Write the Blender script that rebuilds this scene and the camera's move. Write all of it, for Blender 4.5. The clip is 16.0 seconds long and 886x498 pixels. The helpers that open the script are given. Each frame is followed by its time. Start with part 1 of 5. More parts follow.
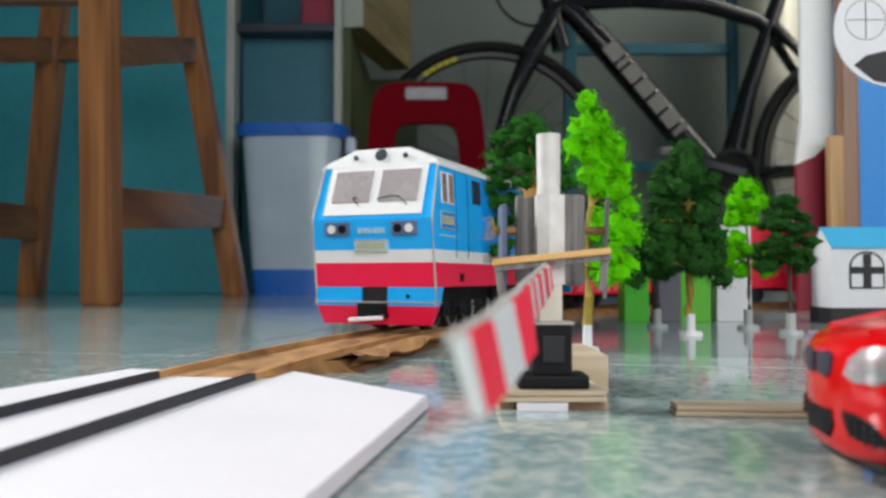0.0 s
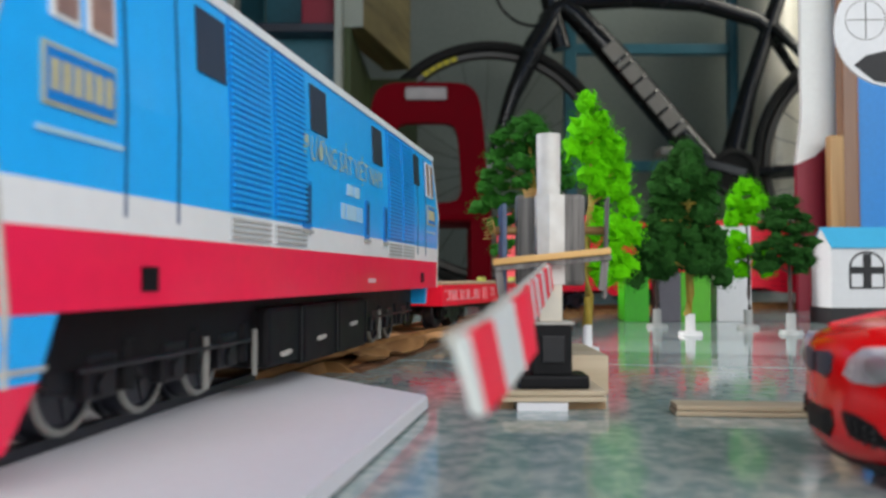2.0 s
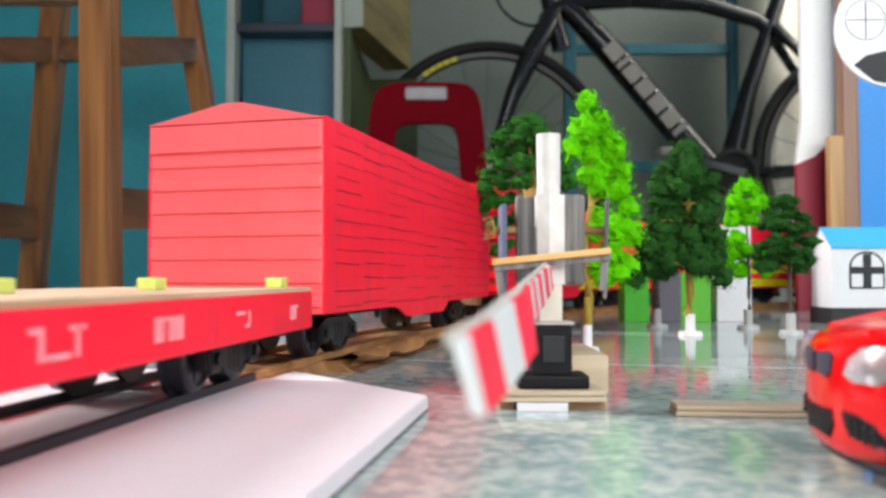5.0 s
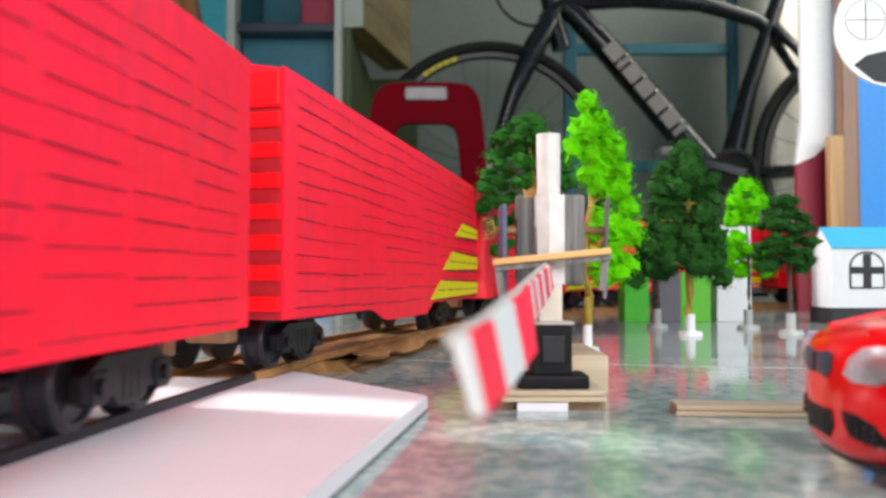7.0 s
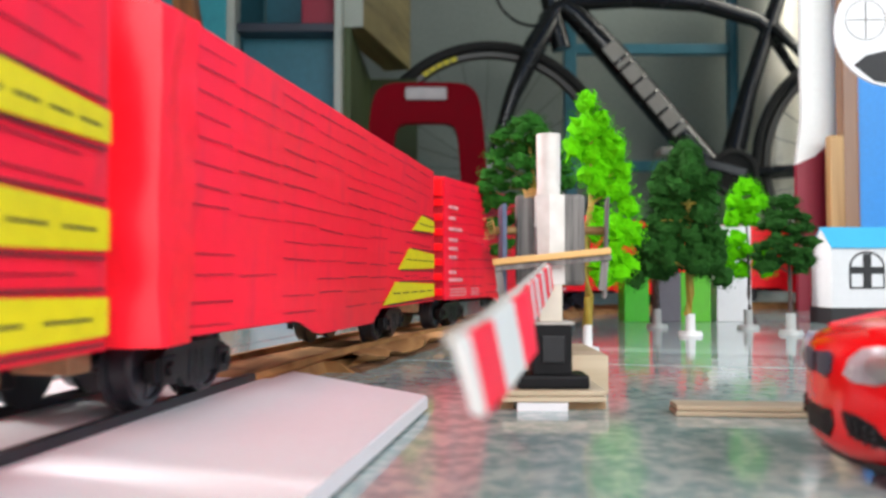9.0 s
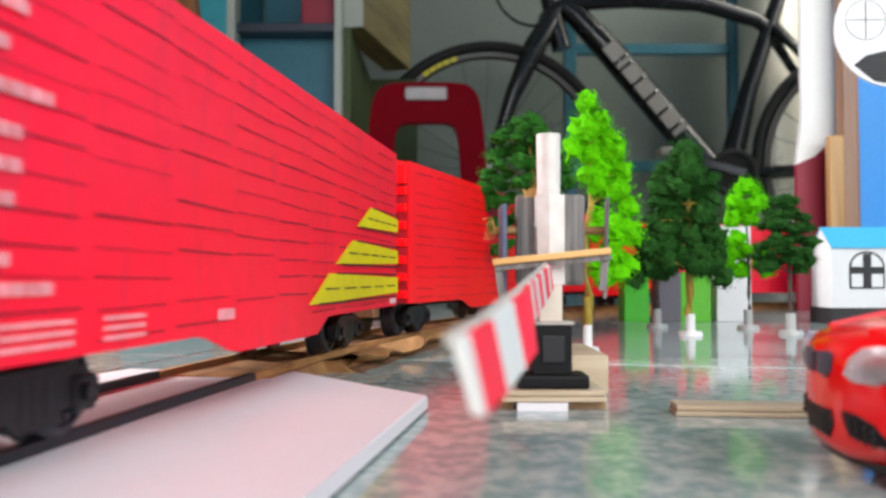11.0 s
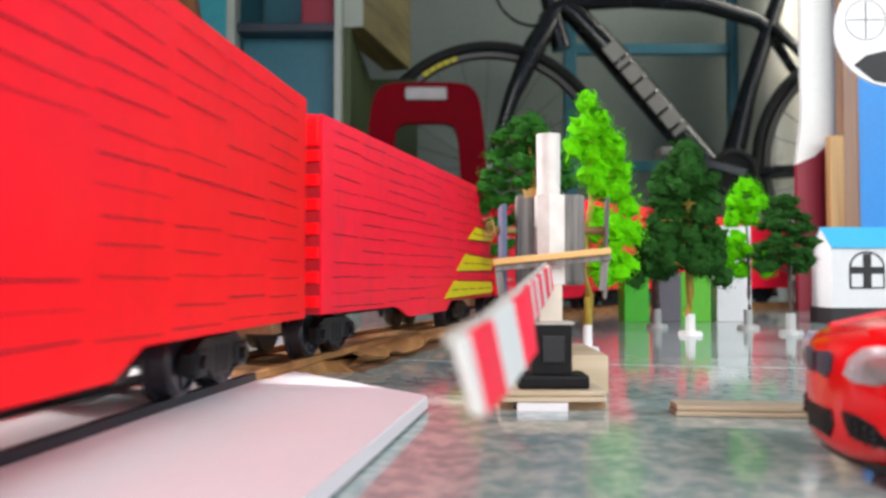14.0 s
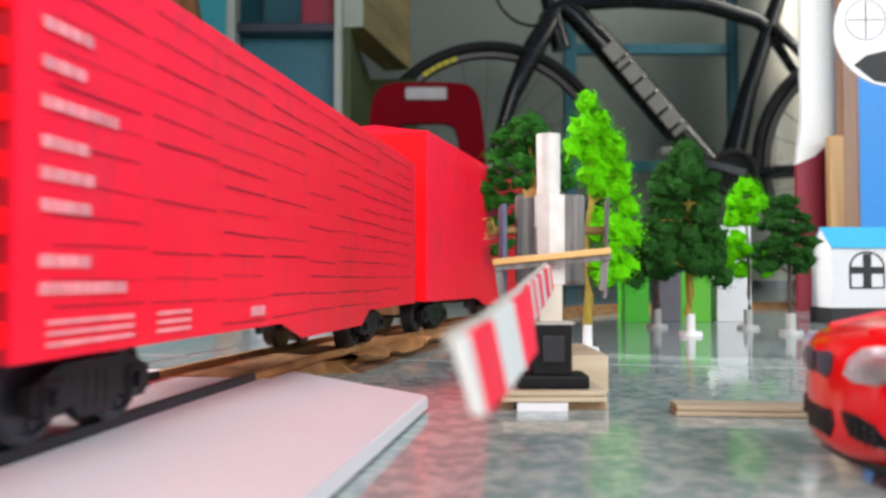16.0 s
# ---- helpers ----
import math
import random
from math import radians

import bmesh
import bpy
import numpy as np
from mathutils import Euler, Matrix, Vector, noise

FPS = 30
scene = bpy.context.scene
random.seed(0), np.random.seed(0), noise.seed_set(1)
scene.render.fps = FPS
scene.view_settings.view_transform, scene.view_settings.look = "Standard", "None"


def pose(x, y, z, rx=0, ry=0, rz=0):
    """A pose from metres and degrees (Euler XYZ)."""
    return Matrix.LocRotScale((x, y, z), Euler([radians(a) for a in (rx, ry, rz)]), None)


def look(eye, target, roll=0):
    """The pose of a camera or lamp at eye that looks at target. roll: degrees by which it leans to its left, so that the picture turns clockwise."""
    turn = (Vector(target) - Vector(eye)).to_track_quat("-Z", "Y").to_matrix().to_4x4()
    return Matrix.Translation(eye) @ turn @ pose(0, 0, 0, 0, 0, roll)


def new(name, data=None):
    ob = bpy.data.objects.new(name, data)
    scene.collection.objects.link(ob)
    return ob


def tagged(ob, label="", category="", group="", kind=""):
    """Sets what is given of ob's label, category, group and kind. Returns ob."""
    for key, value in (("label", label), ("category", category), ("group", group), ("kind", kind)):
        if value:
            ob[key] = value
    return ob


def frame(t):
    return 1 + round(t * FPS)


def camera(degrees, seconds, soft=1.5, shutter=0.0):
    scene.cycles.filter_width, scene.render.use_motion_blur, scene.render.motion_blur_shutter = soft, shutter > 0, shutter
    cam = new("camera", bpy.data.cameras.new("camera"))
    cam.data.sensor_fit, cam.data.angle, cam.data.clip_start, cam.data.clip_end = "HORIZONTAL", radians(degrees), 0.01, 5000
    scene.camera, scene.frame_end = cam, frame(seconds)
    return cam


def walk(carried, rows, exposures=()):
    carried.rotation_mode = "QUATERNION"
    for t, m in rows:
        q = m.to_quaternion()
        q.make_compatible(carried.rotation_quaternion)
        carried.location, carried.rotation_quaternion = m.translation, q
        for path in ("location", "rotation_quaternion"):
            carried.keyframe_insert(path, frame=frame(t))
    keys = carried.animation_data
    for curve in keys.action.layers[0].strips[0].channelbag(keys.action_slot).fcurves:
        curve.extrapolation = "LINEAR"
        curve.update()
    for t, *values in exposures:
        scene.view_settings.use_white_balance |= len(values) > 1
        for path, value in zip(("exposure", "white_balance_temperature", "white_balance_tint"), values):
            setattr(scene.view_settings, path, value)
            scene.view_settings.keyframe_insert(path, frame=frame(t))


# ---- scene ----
cam = camera(56.8, 16.0, 2.6, 0.3)
EYE = pose(0, 0, 0.03, 91.935, 0, 0)
walk(cam, [(0, EYE), (16.0, EYE)], [(0, -0.6), (0.8, -0.6), (1.6, -0.6), (2.0, -0.55), (2.6, -0.1), (3.5, -0.02), (7.0, 0.04), (16.0, 0.02)])
cam.data.dof.use_dof = True
cam.data.dof.focus_distance = 0.27
cam.data.dof.aperture_fstop = 24

# ---- world and lights ----
world = bpy.data.worlds.new("sky")
scene.world = world
world.use_nodes = True
_sky = world.node_tree.nodes.new("ShaderNodeTexSky")
_sky.sky_type, _sky.sun_disc = "NISHITA", False
_sky.sun_elevation, _sky.sun_rotation = radians(40), radians(-50)
world.node_tree.links.new(_sky.outputs[0], world.node_tree.nodes["Background"].inputs[0])
world.node_tree.nodes["Background"].inputs[1].default_value = 0.12


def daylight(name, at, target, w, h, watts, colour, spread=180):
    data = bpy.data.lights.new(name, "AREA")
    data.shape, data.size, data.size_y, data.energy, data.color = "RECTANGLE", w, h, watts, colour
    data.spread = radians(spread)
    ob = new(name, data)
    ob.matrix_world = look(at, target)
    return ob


# daylight lamps in unseen west, south and east openings, and one added fill
# cone narrowed to hit board and track, keeping stool and cabinet dark
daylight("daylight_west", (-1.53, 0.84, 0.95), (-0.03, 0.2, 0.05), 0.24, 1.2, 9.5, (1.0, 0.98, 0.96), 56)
daylight("daylight_south", (0.38, -0.66, 0.56), (0.26, 0, 0.16), 1.55, 1.05, 22, (1.0, 0.99, 0.97))
# fill added before the closed east wall to brighten drum and back corner
daylight("daylight_doorway", (1.3, 1.75, 0.95), (0.7, 2.1, 0.45), 0.5, 1.3, 8, (1.0, 0.96, 0.86), 130)
daylight("daylight_east", (1.36, -0.2, 1.0), (0, 0.1, 0.3), 0.9, 1.2, 6, (1.0, 0.99, 0.98))


# ---- materials ----
def mat(name, colour, rough=0.5, metal=0.0, vary=0.12, scale=40.0, bump=0.0, fine=300.0, coat=0.0, per=0.0, spec=0.5, dirt=None):
    """Base colour varied by coarse and fine noise, with fine relief."""
    m = bpy.data.materials.new(name)
    m.use_nodes = True
    nt = m.node_tree
    b = nt.nodes["Principled BSDF"]
    b.inputs["Roughness"].default_value, b.inputs["Metallic"].default_value = rough, metal
    b.inputs["Coat Weight"].default_value, b.inputs["Coat Roughness"].default_value = coat, 0.08
    b.inputs["Specular IOR Level"].default_value = spec
    co = nt.nodes.new("ShaderNodeTexCoord")
    n1, n2 = nt.nodes.new("ShaderNodeTexNoise"), nt.nodes.new("ShaderNodeTexNoise")
    n1.inputs["Scale"].default_value, n1.inputs["Detail"].default_value = scale, 5
    n2.inputs["Scale"].default_value, n2.inputs["Detail"].default_value = fine, 4
    for n in (n1, n2):
        nt.links.new(co.outputs["Object"], n.inputs["Vector"])
    add = nt.nodes.new("ShaderNodeMath")
    add.operation = "MULTIPLY_ADD"
    nt.links.new(n2.outputs[0], add.inputs[0])
    add.inputs[1].default_value = 0.5
    half = nt.nodes.new("ShaderNodeMath")
    half.operation = "MULTIPLY"
    nt.links.new(n1.outputs[0], half.inputs[0])
    half.inputs[1].default_value = 0.5
    nt.links.new(half.outputs[0], add.inputs[2])
    ramp = nt.nodes.new("ShaderNodeValToRGB")
    ramp.color_ramp.elements[0].position, ramp.color_ramp.elements[1].position = 0.3, 0.7
    lo = tuple(c * (1 - vary) for c in colour) if dirt is None else dirt
    hi = tuple(min(1, c * (1 + vary)) for c in colour)
    ramp.color_ramp.elements[0].color, ramp.color_ramp.elements[1].color = (*lo, 1), (*hi, 1)
    nt.links.new(add.outputs[0], ramp.inputs[0])
    out = ramp.outputs[0]
    if per:
        info = nt.nodes.new("ShaderNodeObjectInfo")
        hsv = nt.nodes.new("ShaderNodeHueSaturation")
        rng = nt.nodes.new("ShaderNodeMapRange")
        rng.inputs[3].default_value, rng.inputs[4].default_value = 1 - per, 1 + per
        nt.links.new(info.outputs["Random"], rng.inputs[0])
        nt.links.new(rng.outputs[0], hsv.inputs["Value"])
        nt.links.new(out, hsv.inputs["Color"])
        out = hsv.outputs[0]
    nt.links.new(out, b.inputs["Base Color"])
    rr = nt.nodes.new("ShaderNodeMapRange")
    rr.inputs[3].default_value, rr.inputs[4].default_value = max(0.02, rough - 0.1), min(1, rough + 0.1)
    nt.links.new(n1.outputs[0], rr.inputs[0])
    nt.links.new(rr.outputs[0], b.inputs["Roughness"])
    if bump:
        bp = nt.nodes.new("ShaderNodeBump")
        bp.inputs["Strength"].default_value, bp.inputs["Distance"].default_value = bump, 0.001
        nt.links.new(add.outputs[0], bp.inputs["Height"])
        nt.links.new(bp.outputs[0], b.inputs["Normal"])
    return m


def wood_mat(name, dark, light, stretch=(1, 1, 0.08), scale=60.0, rough=0.5, coat=0.0):
    m = mat(name, light, rough, vary=0.1, bump=0.1, coat=coat)
    nt = m.node_tree
    b = nt.nodes["Principled BSDF"]
    co = nt.nodes.new("ShaderNodeTexCoord")
    mp = nt.nodes.new("ShaderNodeMapping")
    mp.inputs["Scale"].default_value = stretch
    n = nt.nodes.new("ShaderNodeTexNoise")
    n.inputs["Scale"].default_value, n.inputs["Detail"].default_value, n.inputs["Distortion"].default_value = scale, 8, 0.6
    nt.links.new(co.outputs["Object"], mp.inputs[0])
    nt.links.new(mp.outputs[0], n.inputs["Vector"])
    r = nt.nodes.new("ShaderNodeValToRGB")
    r.color_ramp.elements[0].position, r.color_ramp.elements[1].position = 0.32, 0.68
    r.color_ramp.elements[0].color, r.color_ramp.elements[1].color = (*dark, 1), (*light, 1)
    nt.links.new(n.outputs[0], r.inputs[0])
    nt.links.new(r.outputs[0], b.inputs["Base Color"])
    return m


def tile_mat():
    m = mat("glazed_tile", (0.3, 0.4, 0.4), 0.12, vary=0.2)
    nt = m.node_tree
    b = nt.nodes["Principled BSDF"]
    co = nt.nodes.new("ShaderNodeTexCoord")
    info = nt.nodes.new("ShaderNodeObjectInfo")
    off = nt.nodes.new("ShaderNodeVectorMath")
    off.operation = "ADD"
    sc = nt.nodes.new("ShaderNodeVectorMath")
    sc.operation = "SCALE"
    nt.links.new(info.outputs["Random"], sc.inputs[0])
    sc.inputs["Scale"].default_value = 30
    nt.links.new(co.outputs["Object"], off.inputs[0])
    nt.links.new(sc.outputs[0], off.inputs[1])
    big, small = nt.nodes.new("ShaderNodeTexNoise"), nt.nodes.new("ShaderNodeTexNoise")
    big.inputs["Scale"].default_value, big.inputs["Detail"].default_value, big.inputs["Distortion"].default_value = 38, 6, 1.2
    small.inputs["Scale"].default_value, small.inputs["Detail"].default_value = 300, 6
    for n in (big, small):
        nt.links.new(off.outputs[0], n.inputs["Vector"])
    ra, rb = nt.nodes.new("ShaderNodeValToRGB"), nt.nodes.new("ShaderNodeValToRGB")
    e = ra.color_ramp.elements
    e[0].position, e[1].position = 0.35, 0.68
    e[0].color, e[1].color = (0.165, 0.255, 0.26, 1), (0.39, 0.445, 0.425, 1)
    e = rb.color_ramp.elements
    e[0].position, e[1].position = 0.4, 0.62
    e[0].color, e[1].color = (0.215, 0.315, 0.315, 1), (0.56, 0.6, 0.56, 1)
    nt.links.new(big.outputs[0], ra.inputs[0])
    nt.links.new(small.outputs[0], rb.inputs[0])
    mix = nt.nodes.new("ShaderNodeMix")
    mix.data_type = "RGBA"
    mix.inputs[0].default_value = 0.58
    nt.links.new(ra.outputs[0], mix.inputs[6])
    nt.links.new(rb.outputs[0], mix.inputs[7])
    nt.links.new(mix.outputs[2], b.inputs["Base Color"])
    rr = nt.nodes.new("ShaderNodeMapRange")
    rr.inputs[3].default_value, rr.inputs[4].default_value = 0.035, 0.14
    nt.links.new(big.outputs[0], rr.inputs[0])
    nt.links.new(rr.outputs[0], b.inputs["Roughness"])
    bp = nt.nodes.new("ShaderNodeBump")
    bp.inputs["Strength"].default_value, bp.inputs["Distance"].default_value = 0.12, 0.0006
    nt.links.new(big.outputs[0], bp.inputs["Height"])
    nt.links.new(bp.outputs[0], b.inputs["Normal"])
    return m


TILE = tile_mat()
GROUT = mat("grout", (0.12, 0.14, 0.14), 0.8, scale=90, bump=0.3)
GREY_WALL = mat("grey_wall_paint", (0.235, 0.27, 0.25), 0.75, vary=0.15, scale=4, bump=0.15, fine=120)
WHITE_PAINT = mat("white_wall_paint", (0.75, 0.76, 0.74), 0.7, vary=0.06, scale=5, bump=0.1, fine=150)
# dull tone for the unseen walls, chosen to keep bounced light low
ROOM_PAINT = mat("muted_blue_grey_paint", (0.24, 0.31, 0.32), 0.7, vary=0.08, scale=5, bump=0.1, fine=150)
TEAL = mat("teal_paint", (0.045, 0.34, 0.4), 0.45, vary=0.12, scale=6, bump=0.1, fine=90)
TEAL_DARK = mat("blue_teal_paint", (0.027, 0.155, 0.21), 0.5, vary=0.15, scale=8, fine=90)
PALE_EDGE = mat("pale_edge", (0.42, 0.45, 0.4), 0.5, scale=20)
GREEN_PLY = mat("green_plywood", (0.045, 0.07, 0.018), 0.6, scale=12)
OLIVE = wood_mat("olive_wood", (0.12, 0.09, 0.03), (0.3, 0.24, 0.1), (1, 0.1, 1), 30)
STOOL_WOOD = wood_mat("varnished_wood", (0.12, 0.04, 0.013), (0.36, 0.15, 0.045), (1, 1, 0.06), 45, 0.32, 0.3)
RUNG_WOOD = wood_mat("varnished_rung_wood", (0.09, 0.035, 0.014), (0.22, 0.095, 0.035), (1, 0.1, 1), 45, 0.35, 0.25)
RED_PLASTIC = mat("dark_red_plastic", (0.23, 0.0, 0.008), 0.5, vary=0.08, spec=0.04)
PALE_LABEL = mat("pale_label", (0.55, 0.5, 0.5), 0.5, vary=0.2)
BIN_GREY = mat("translucent_grey_plastic", (0.44, 0.53, 0.61), 0.16, vary=0.1, scale=15)
BIN_BLUE = mat("blue_plastic", (0.016, 0.13, 0.52), 0.3, vary=0.1)
BIKE_BLACK = mat("black_bike_paint", (0.012, 0.012, 0.014), 0.25, vary=0.2, coat=0.4)
TYRE = mat("tyre_rubber", (0.02, 0.02, 0.02), 0.75, vary=0.2, bump=0.2)
RIM_ALLOY = mat("dull_rim_alloy", (0.11, 0.105, 0.1), 0.45, metal=1.0, vary=0.15)
ALLOY = mat("brushed_alloy", (0.42, 0.42, 0.42), 0.35, metal=1.0, vary=0.1)
STEEL = mat("polished_steel", (0.9, 0.86, 0.74), 0.3, metal=0.1, vary=0.12, scale=8)
BLUE_METAL = mat("blue_painted_metal", (0.045, 0.19, 0.26), 0.4, vary=0.15)
BURGUNDY = mat("burgundy_paint", (0.28, 0.012, 0.035), 0.5, vary=0.12, scale=14)
OFFWHITE = mat("off_white_paint", (0.88, 0.89, 0.87), 0.5, vary=0.05, scale=10)
ORANGE_WOOD = wood_mat("light_orange_wood", (0.34, 0.17, 0.06), (0.62, 0.38, 0.16), (1, 1, 0.08), 50, 0.5)
BLUE_DOOR = mat("blue_door_paint", (0.02, 0.25, 0.68), 0.45, vary=0.12, scale=8)
INK = mat("black_ink", (0.012, 0.012, 0.014), 0.6, vary=0.3)
BAR_GREY = mat("pale_lettering", (0.45, 0.42, 0.38), 0.5, vary=0.15)
CARDBOARD = wood_mat("corrugated_cardboard", (0.2, 0.085, 0.022), (0.5, 0.27, 0.1), (1, 0.25, 1), 120, 0.8)
CARD_DARK = mat("dark_cardboard_edge", (0.13, 0.055, 0.02), 0.85, vary=0.3, bump=0.5)
BOARD_WHITE = mat("white_foam_board", (0.8, 0.79, 0.82), 0.5, vary=0.03, scale=30, bump=0.05, fine=500)
RAIL_BLACK = mat("black_rail", (0.01, 0.01, 0.015), 0.4, vary=0.3)
LOCO_BLUE = mat("bright_blue_card", (0.012, 0.42, 0.95), 0.32, vary=0.06, scale=60, bump=0.06, coat=0.15)
LOCO_RED = mat("crimson_card", (0.9, 0.01, 0.07), 0.4, spec=0.3, vary=0.06, scale=60, bump=0.06, coat=0.15)
LOCO_WHITE = mat("white_card", (0.8, 0.8, 0.79), 0.4, vary=0.04, scale=60, bump=0.05, coat=0.1)
CARD_EDGE = mat("grey_card_edge", (0.42, 0.4, 0.36), 0.7, vary=0.2)
LOUVRE = mat("louvre_blue", (0.0, 0.2, 0.6), 0.4, vary=0.08)
LOUVRE_GREY = mat("louvre_grey", (0.6, 0.63, 0.64), 0.5, vary=0.1)
PRINT_LINE = mat("printed_line", (0.01, 0.06, 0.17), 0.5)
WINDOW_GREY = mat("printed_windscreen", (0.36, 0.32, 0.32), 0.25, vary=0.1, scale=50, coat=0.3)
WINDOW_BROWN = mat("printed_side_window", (0.3, 0.17, 0.12), 0.3, vary=0.3, scale=60)
DARK_PANEL = mat("dark_grey_panel", (0.025, 0.032, 0.05), 0.4, vary=0.2)
YELLOW_PRINT = mat("yellow_grey_print", (0.5, 0.45, 0.24), 0.5, vary=0.15)
FADED_PRINT = mat("faded_yellow_print", (0.38, 0.47, 0.36), 0.5, vary=0.2, scale=300)
HOUSING = mat("slate_headlight_housing", (0.1, 0.15, 0.27), 0.4, vary=0.2)
PALE_PRINT = mat("pale_blue_print", (0.4, 0.6, 0.72), 0.5, vary=0.1)
LAMP_WHITE = mat("white_lamp_lens", (0.85, 0.85, 0.82), 0.15, vary=0.03)
BLACK = mat("black_plastic", (0.007, 0.007, 0.008), 0.5, spec=0.15, vary=0.3, scale=150, bump=0.1)
BOGIE = mat("worn_black_plastic", (0.007, 0.007, 0.009), 0.38, spec=0.35, vary=0.35, scale=120, bump=0.15)
WHEEL_GREY = mat("dark_wheel_plastic", (0.02, 0.022, 0.03), 0.35, vary=0.2, scale=120)
RIM_PALE = mat("pale_wheel_rim", (0.22, 0.22, 0.2), 0.4, vary=0.1)
WAGON_RED = mat("pinkish_red_paper", (0.93, 0.008, 0.036), 0.42, vary=0.07, scale=30, bump=0.12, coat=0.05, spec=0.3, fine=200)
WAGON_BRIGHT = mat("bright_red_paper", (0.94, 0.003, 0.009), 0.42, vary=0.06, scale=30, bump=0.12, coat=0.05, spec=0.3, fine=200)
def add_creases(m, strength, dark):
    """Faint upright rub marks and pale scuffs over a paper side."""
    nt = m.node_tree
    b = nt.nodes["Principled BSDF"]
    old = b.inputs["Base Color"].links[0].from_socket
    co, mp = nt.nodes.new("ShaderNodeTexCoord"), nt.nodes.new("ShaderNodeMapping")
    mp.inputs["Scale"].default_value = (1, 1.6, 0.35)
    n = nt.nodes.new("ShaderNodeTexNoise")
    n.inputs["Scale"].default_value, n.inputs["Detail"].default_value, n.inputs["Distortion"].default_value = 95, 7, 0.8
    nt.links.new(co.outputs["Object"], mp.inputs[0])
    nt.links.new(mp.outputs[0], n.inputs["Vector"])
    r = nt.nodes.new("ShaderNodeMapRange")
    r.inputs[1].default_value, r.inputs[2].default_value, r.inputs[4].default_value = 0.54, 0.75, strength
    nt.links.new(n.outputs[0], r.inputs[0])
    mix = nt.nodes.new("ShaderNodeMix")
    mix.data_type = "RGBA"
    nt.links.new(r.outputs[0], mix.inputs[0])
    nt.links.new(old, mix.inputs[6])
    mix.inputs[7].default_value = (*dark, 1)
    nt.links.new(mix.outputs[2], b.inputs["Base Color"])


add_creases(WAGON_RED, 0.5, (0.55, 0.03, 0.06))
add_creases(WAGON_BRIGHT, 0.3, (0.6, 0.004, 0.012))
WAGON_PALE = mat("faded_red_paper", (0.88, 0.12, 0.13), 0.35, vary=0.08, scale=30, bump=0.12, coat=0.2, fine=200)
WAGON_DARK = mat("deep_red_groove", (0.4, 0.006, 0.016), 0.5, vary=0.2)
TAPE = mat("glossy_tape_on_red", (0.88, 0.012, 0.03), 0.38, vary=0.14, scale=80, spec=0.35)
PEN = mat("pen_line", (0.1, 0.004, 0.012), 0.6, vary=0.4, scale=300)
YELLOW = mat("yellow_paint", (0.7, 0.6, 0.0), 0.45, vary=0.12, scale=90)
LIME = mat("lime_block", (0.62, 0.7, 0.15), 0.5)
DECK = wood_mat("brown_deck_paper", (0.4, 0.25, 0.14), (0.62, 0.45, 0.3), (1, 0.1, 1), 90, 0.7)
PINK_PRINT = mat("thin_white_lettering", (0.8, 0.3, 0.33), 0.5, vary=0.2, scale=300)
WHITE_PRINT = mat("white_lettering", (0.8, 0.5, 0.53), 0.5, vary=0.1)
POLE_WHITE = mat("white_paper_tube", (0.64, 0.63, 0.6), 0.55, vary=0.06, scale=120, dirt=(0.5, 0.48, 0.44))
POLE_BEIGE = mat("cream_paper_tube", (0.58, 0.54, 0.45), 0.6, vary=0.1, scale=120)
PENCIL_GREY = wood_mat("pencil_shaded_card", (0.07, 0.066, 0.064), (0.24, 0.225, 0.21), (1, 1, 0.05), 700, 0.6)
PLATE_BLUE = mat("slate_blue_card", (0.07, 0.1, 0.17), 0.6, vary=0.25, scale=160)
STICK = wood_mat("pale_orange_stick", (0.5, 0.27, 0.07), (0.72, 0.45, 0.16), (0.08, 1, 1), 300, 0.5)
ROD = wood_mat("brown_rod", (0.16, 0.08, 0.02), (0.34, 0.19, 0.06), (0.1, 1, 1), 200, 0.6)
PLY = wood_mat("pale_plywood", (0.42, 0.33, 0.21), (0.58, 0.48, 0.34), (0.1, 1, 1), 200, 0.65)
PLY_EDGE = mat("plywood_edge", (0.3, 0.19, 0.1), 0.8, vary=0.3, scale=200)
ARM_RED = mat("red_stripe", (0.85, 0.01, 0.035), 0.55, vary=0.06)
ARM_WHITE = mat("white_stripe", (0.62, 0.64, 0.62), 0.5, vary=0.05)
LEAF_DARK = mat("dark_green_foliage", (0.022, 0.115, 0.012), 0.9, spec=0.12, vary=0.5, scale=120, fine=700)
LEAF_DEEP = mat("deep_green_foliage", (0.017, 0.072, 0.011), 0.9, spec=0.12, vary=0.5, scale=120, fine=700)
LEAF_BRIGHT = mat("bright_lime_foliage", (0.1, 0.48, 0.0), 0.9, spec=0.12, vary=0.3, scale=120, fine=700)
TRUNK_OLIVE = mat("olive_trunk", (0.28, 0.2, 0.02), 0.6, vary=0.3, scale=150, bump=0.3)
TRUNK_BROWN = mat("brown_trunk", (0.06, 0.035, 0.03), 0.7, vary=0.3, scale=150, bump=0.3)
FOOT_WHITE = mat("white_plastic_foot", (0.7, 0.7, 0.7), 0.35, vary=0.05)
FOOT_GREY = mat("grey_plastic_foot", (0.42, 0.43, 0.42), 0.3, vary=0.1)
GREEN_CARD = mat("green_card", (0.05, 0.5, 0.01), 0.4, vary=0.08)
LIME_CARD = mat("lime_card", (0.1, 0.5, 0.01), 0.4, vary=0.08)
GREY_CARD = mat("grey_violet_card", (0.13, 0.12, 0.15), 0.5, vary=0.1)
PAPER = mat("white_paper", (0.7, 0.7, 0.72), 0.5, vary=0.04)
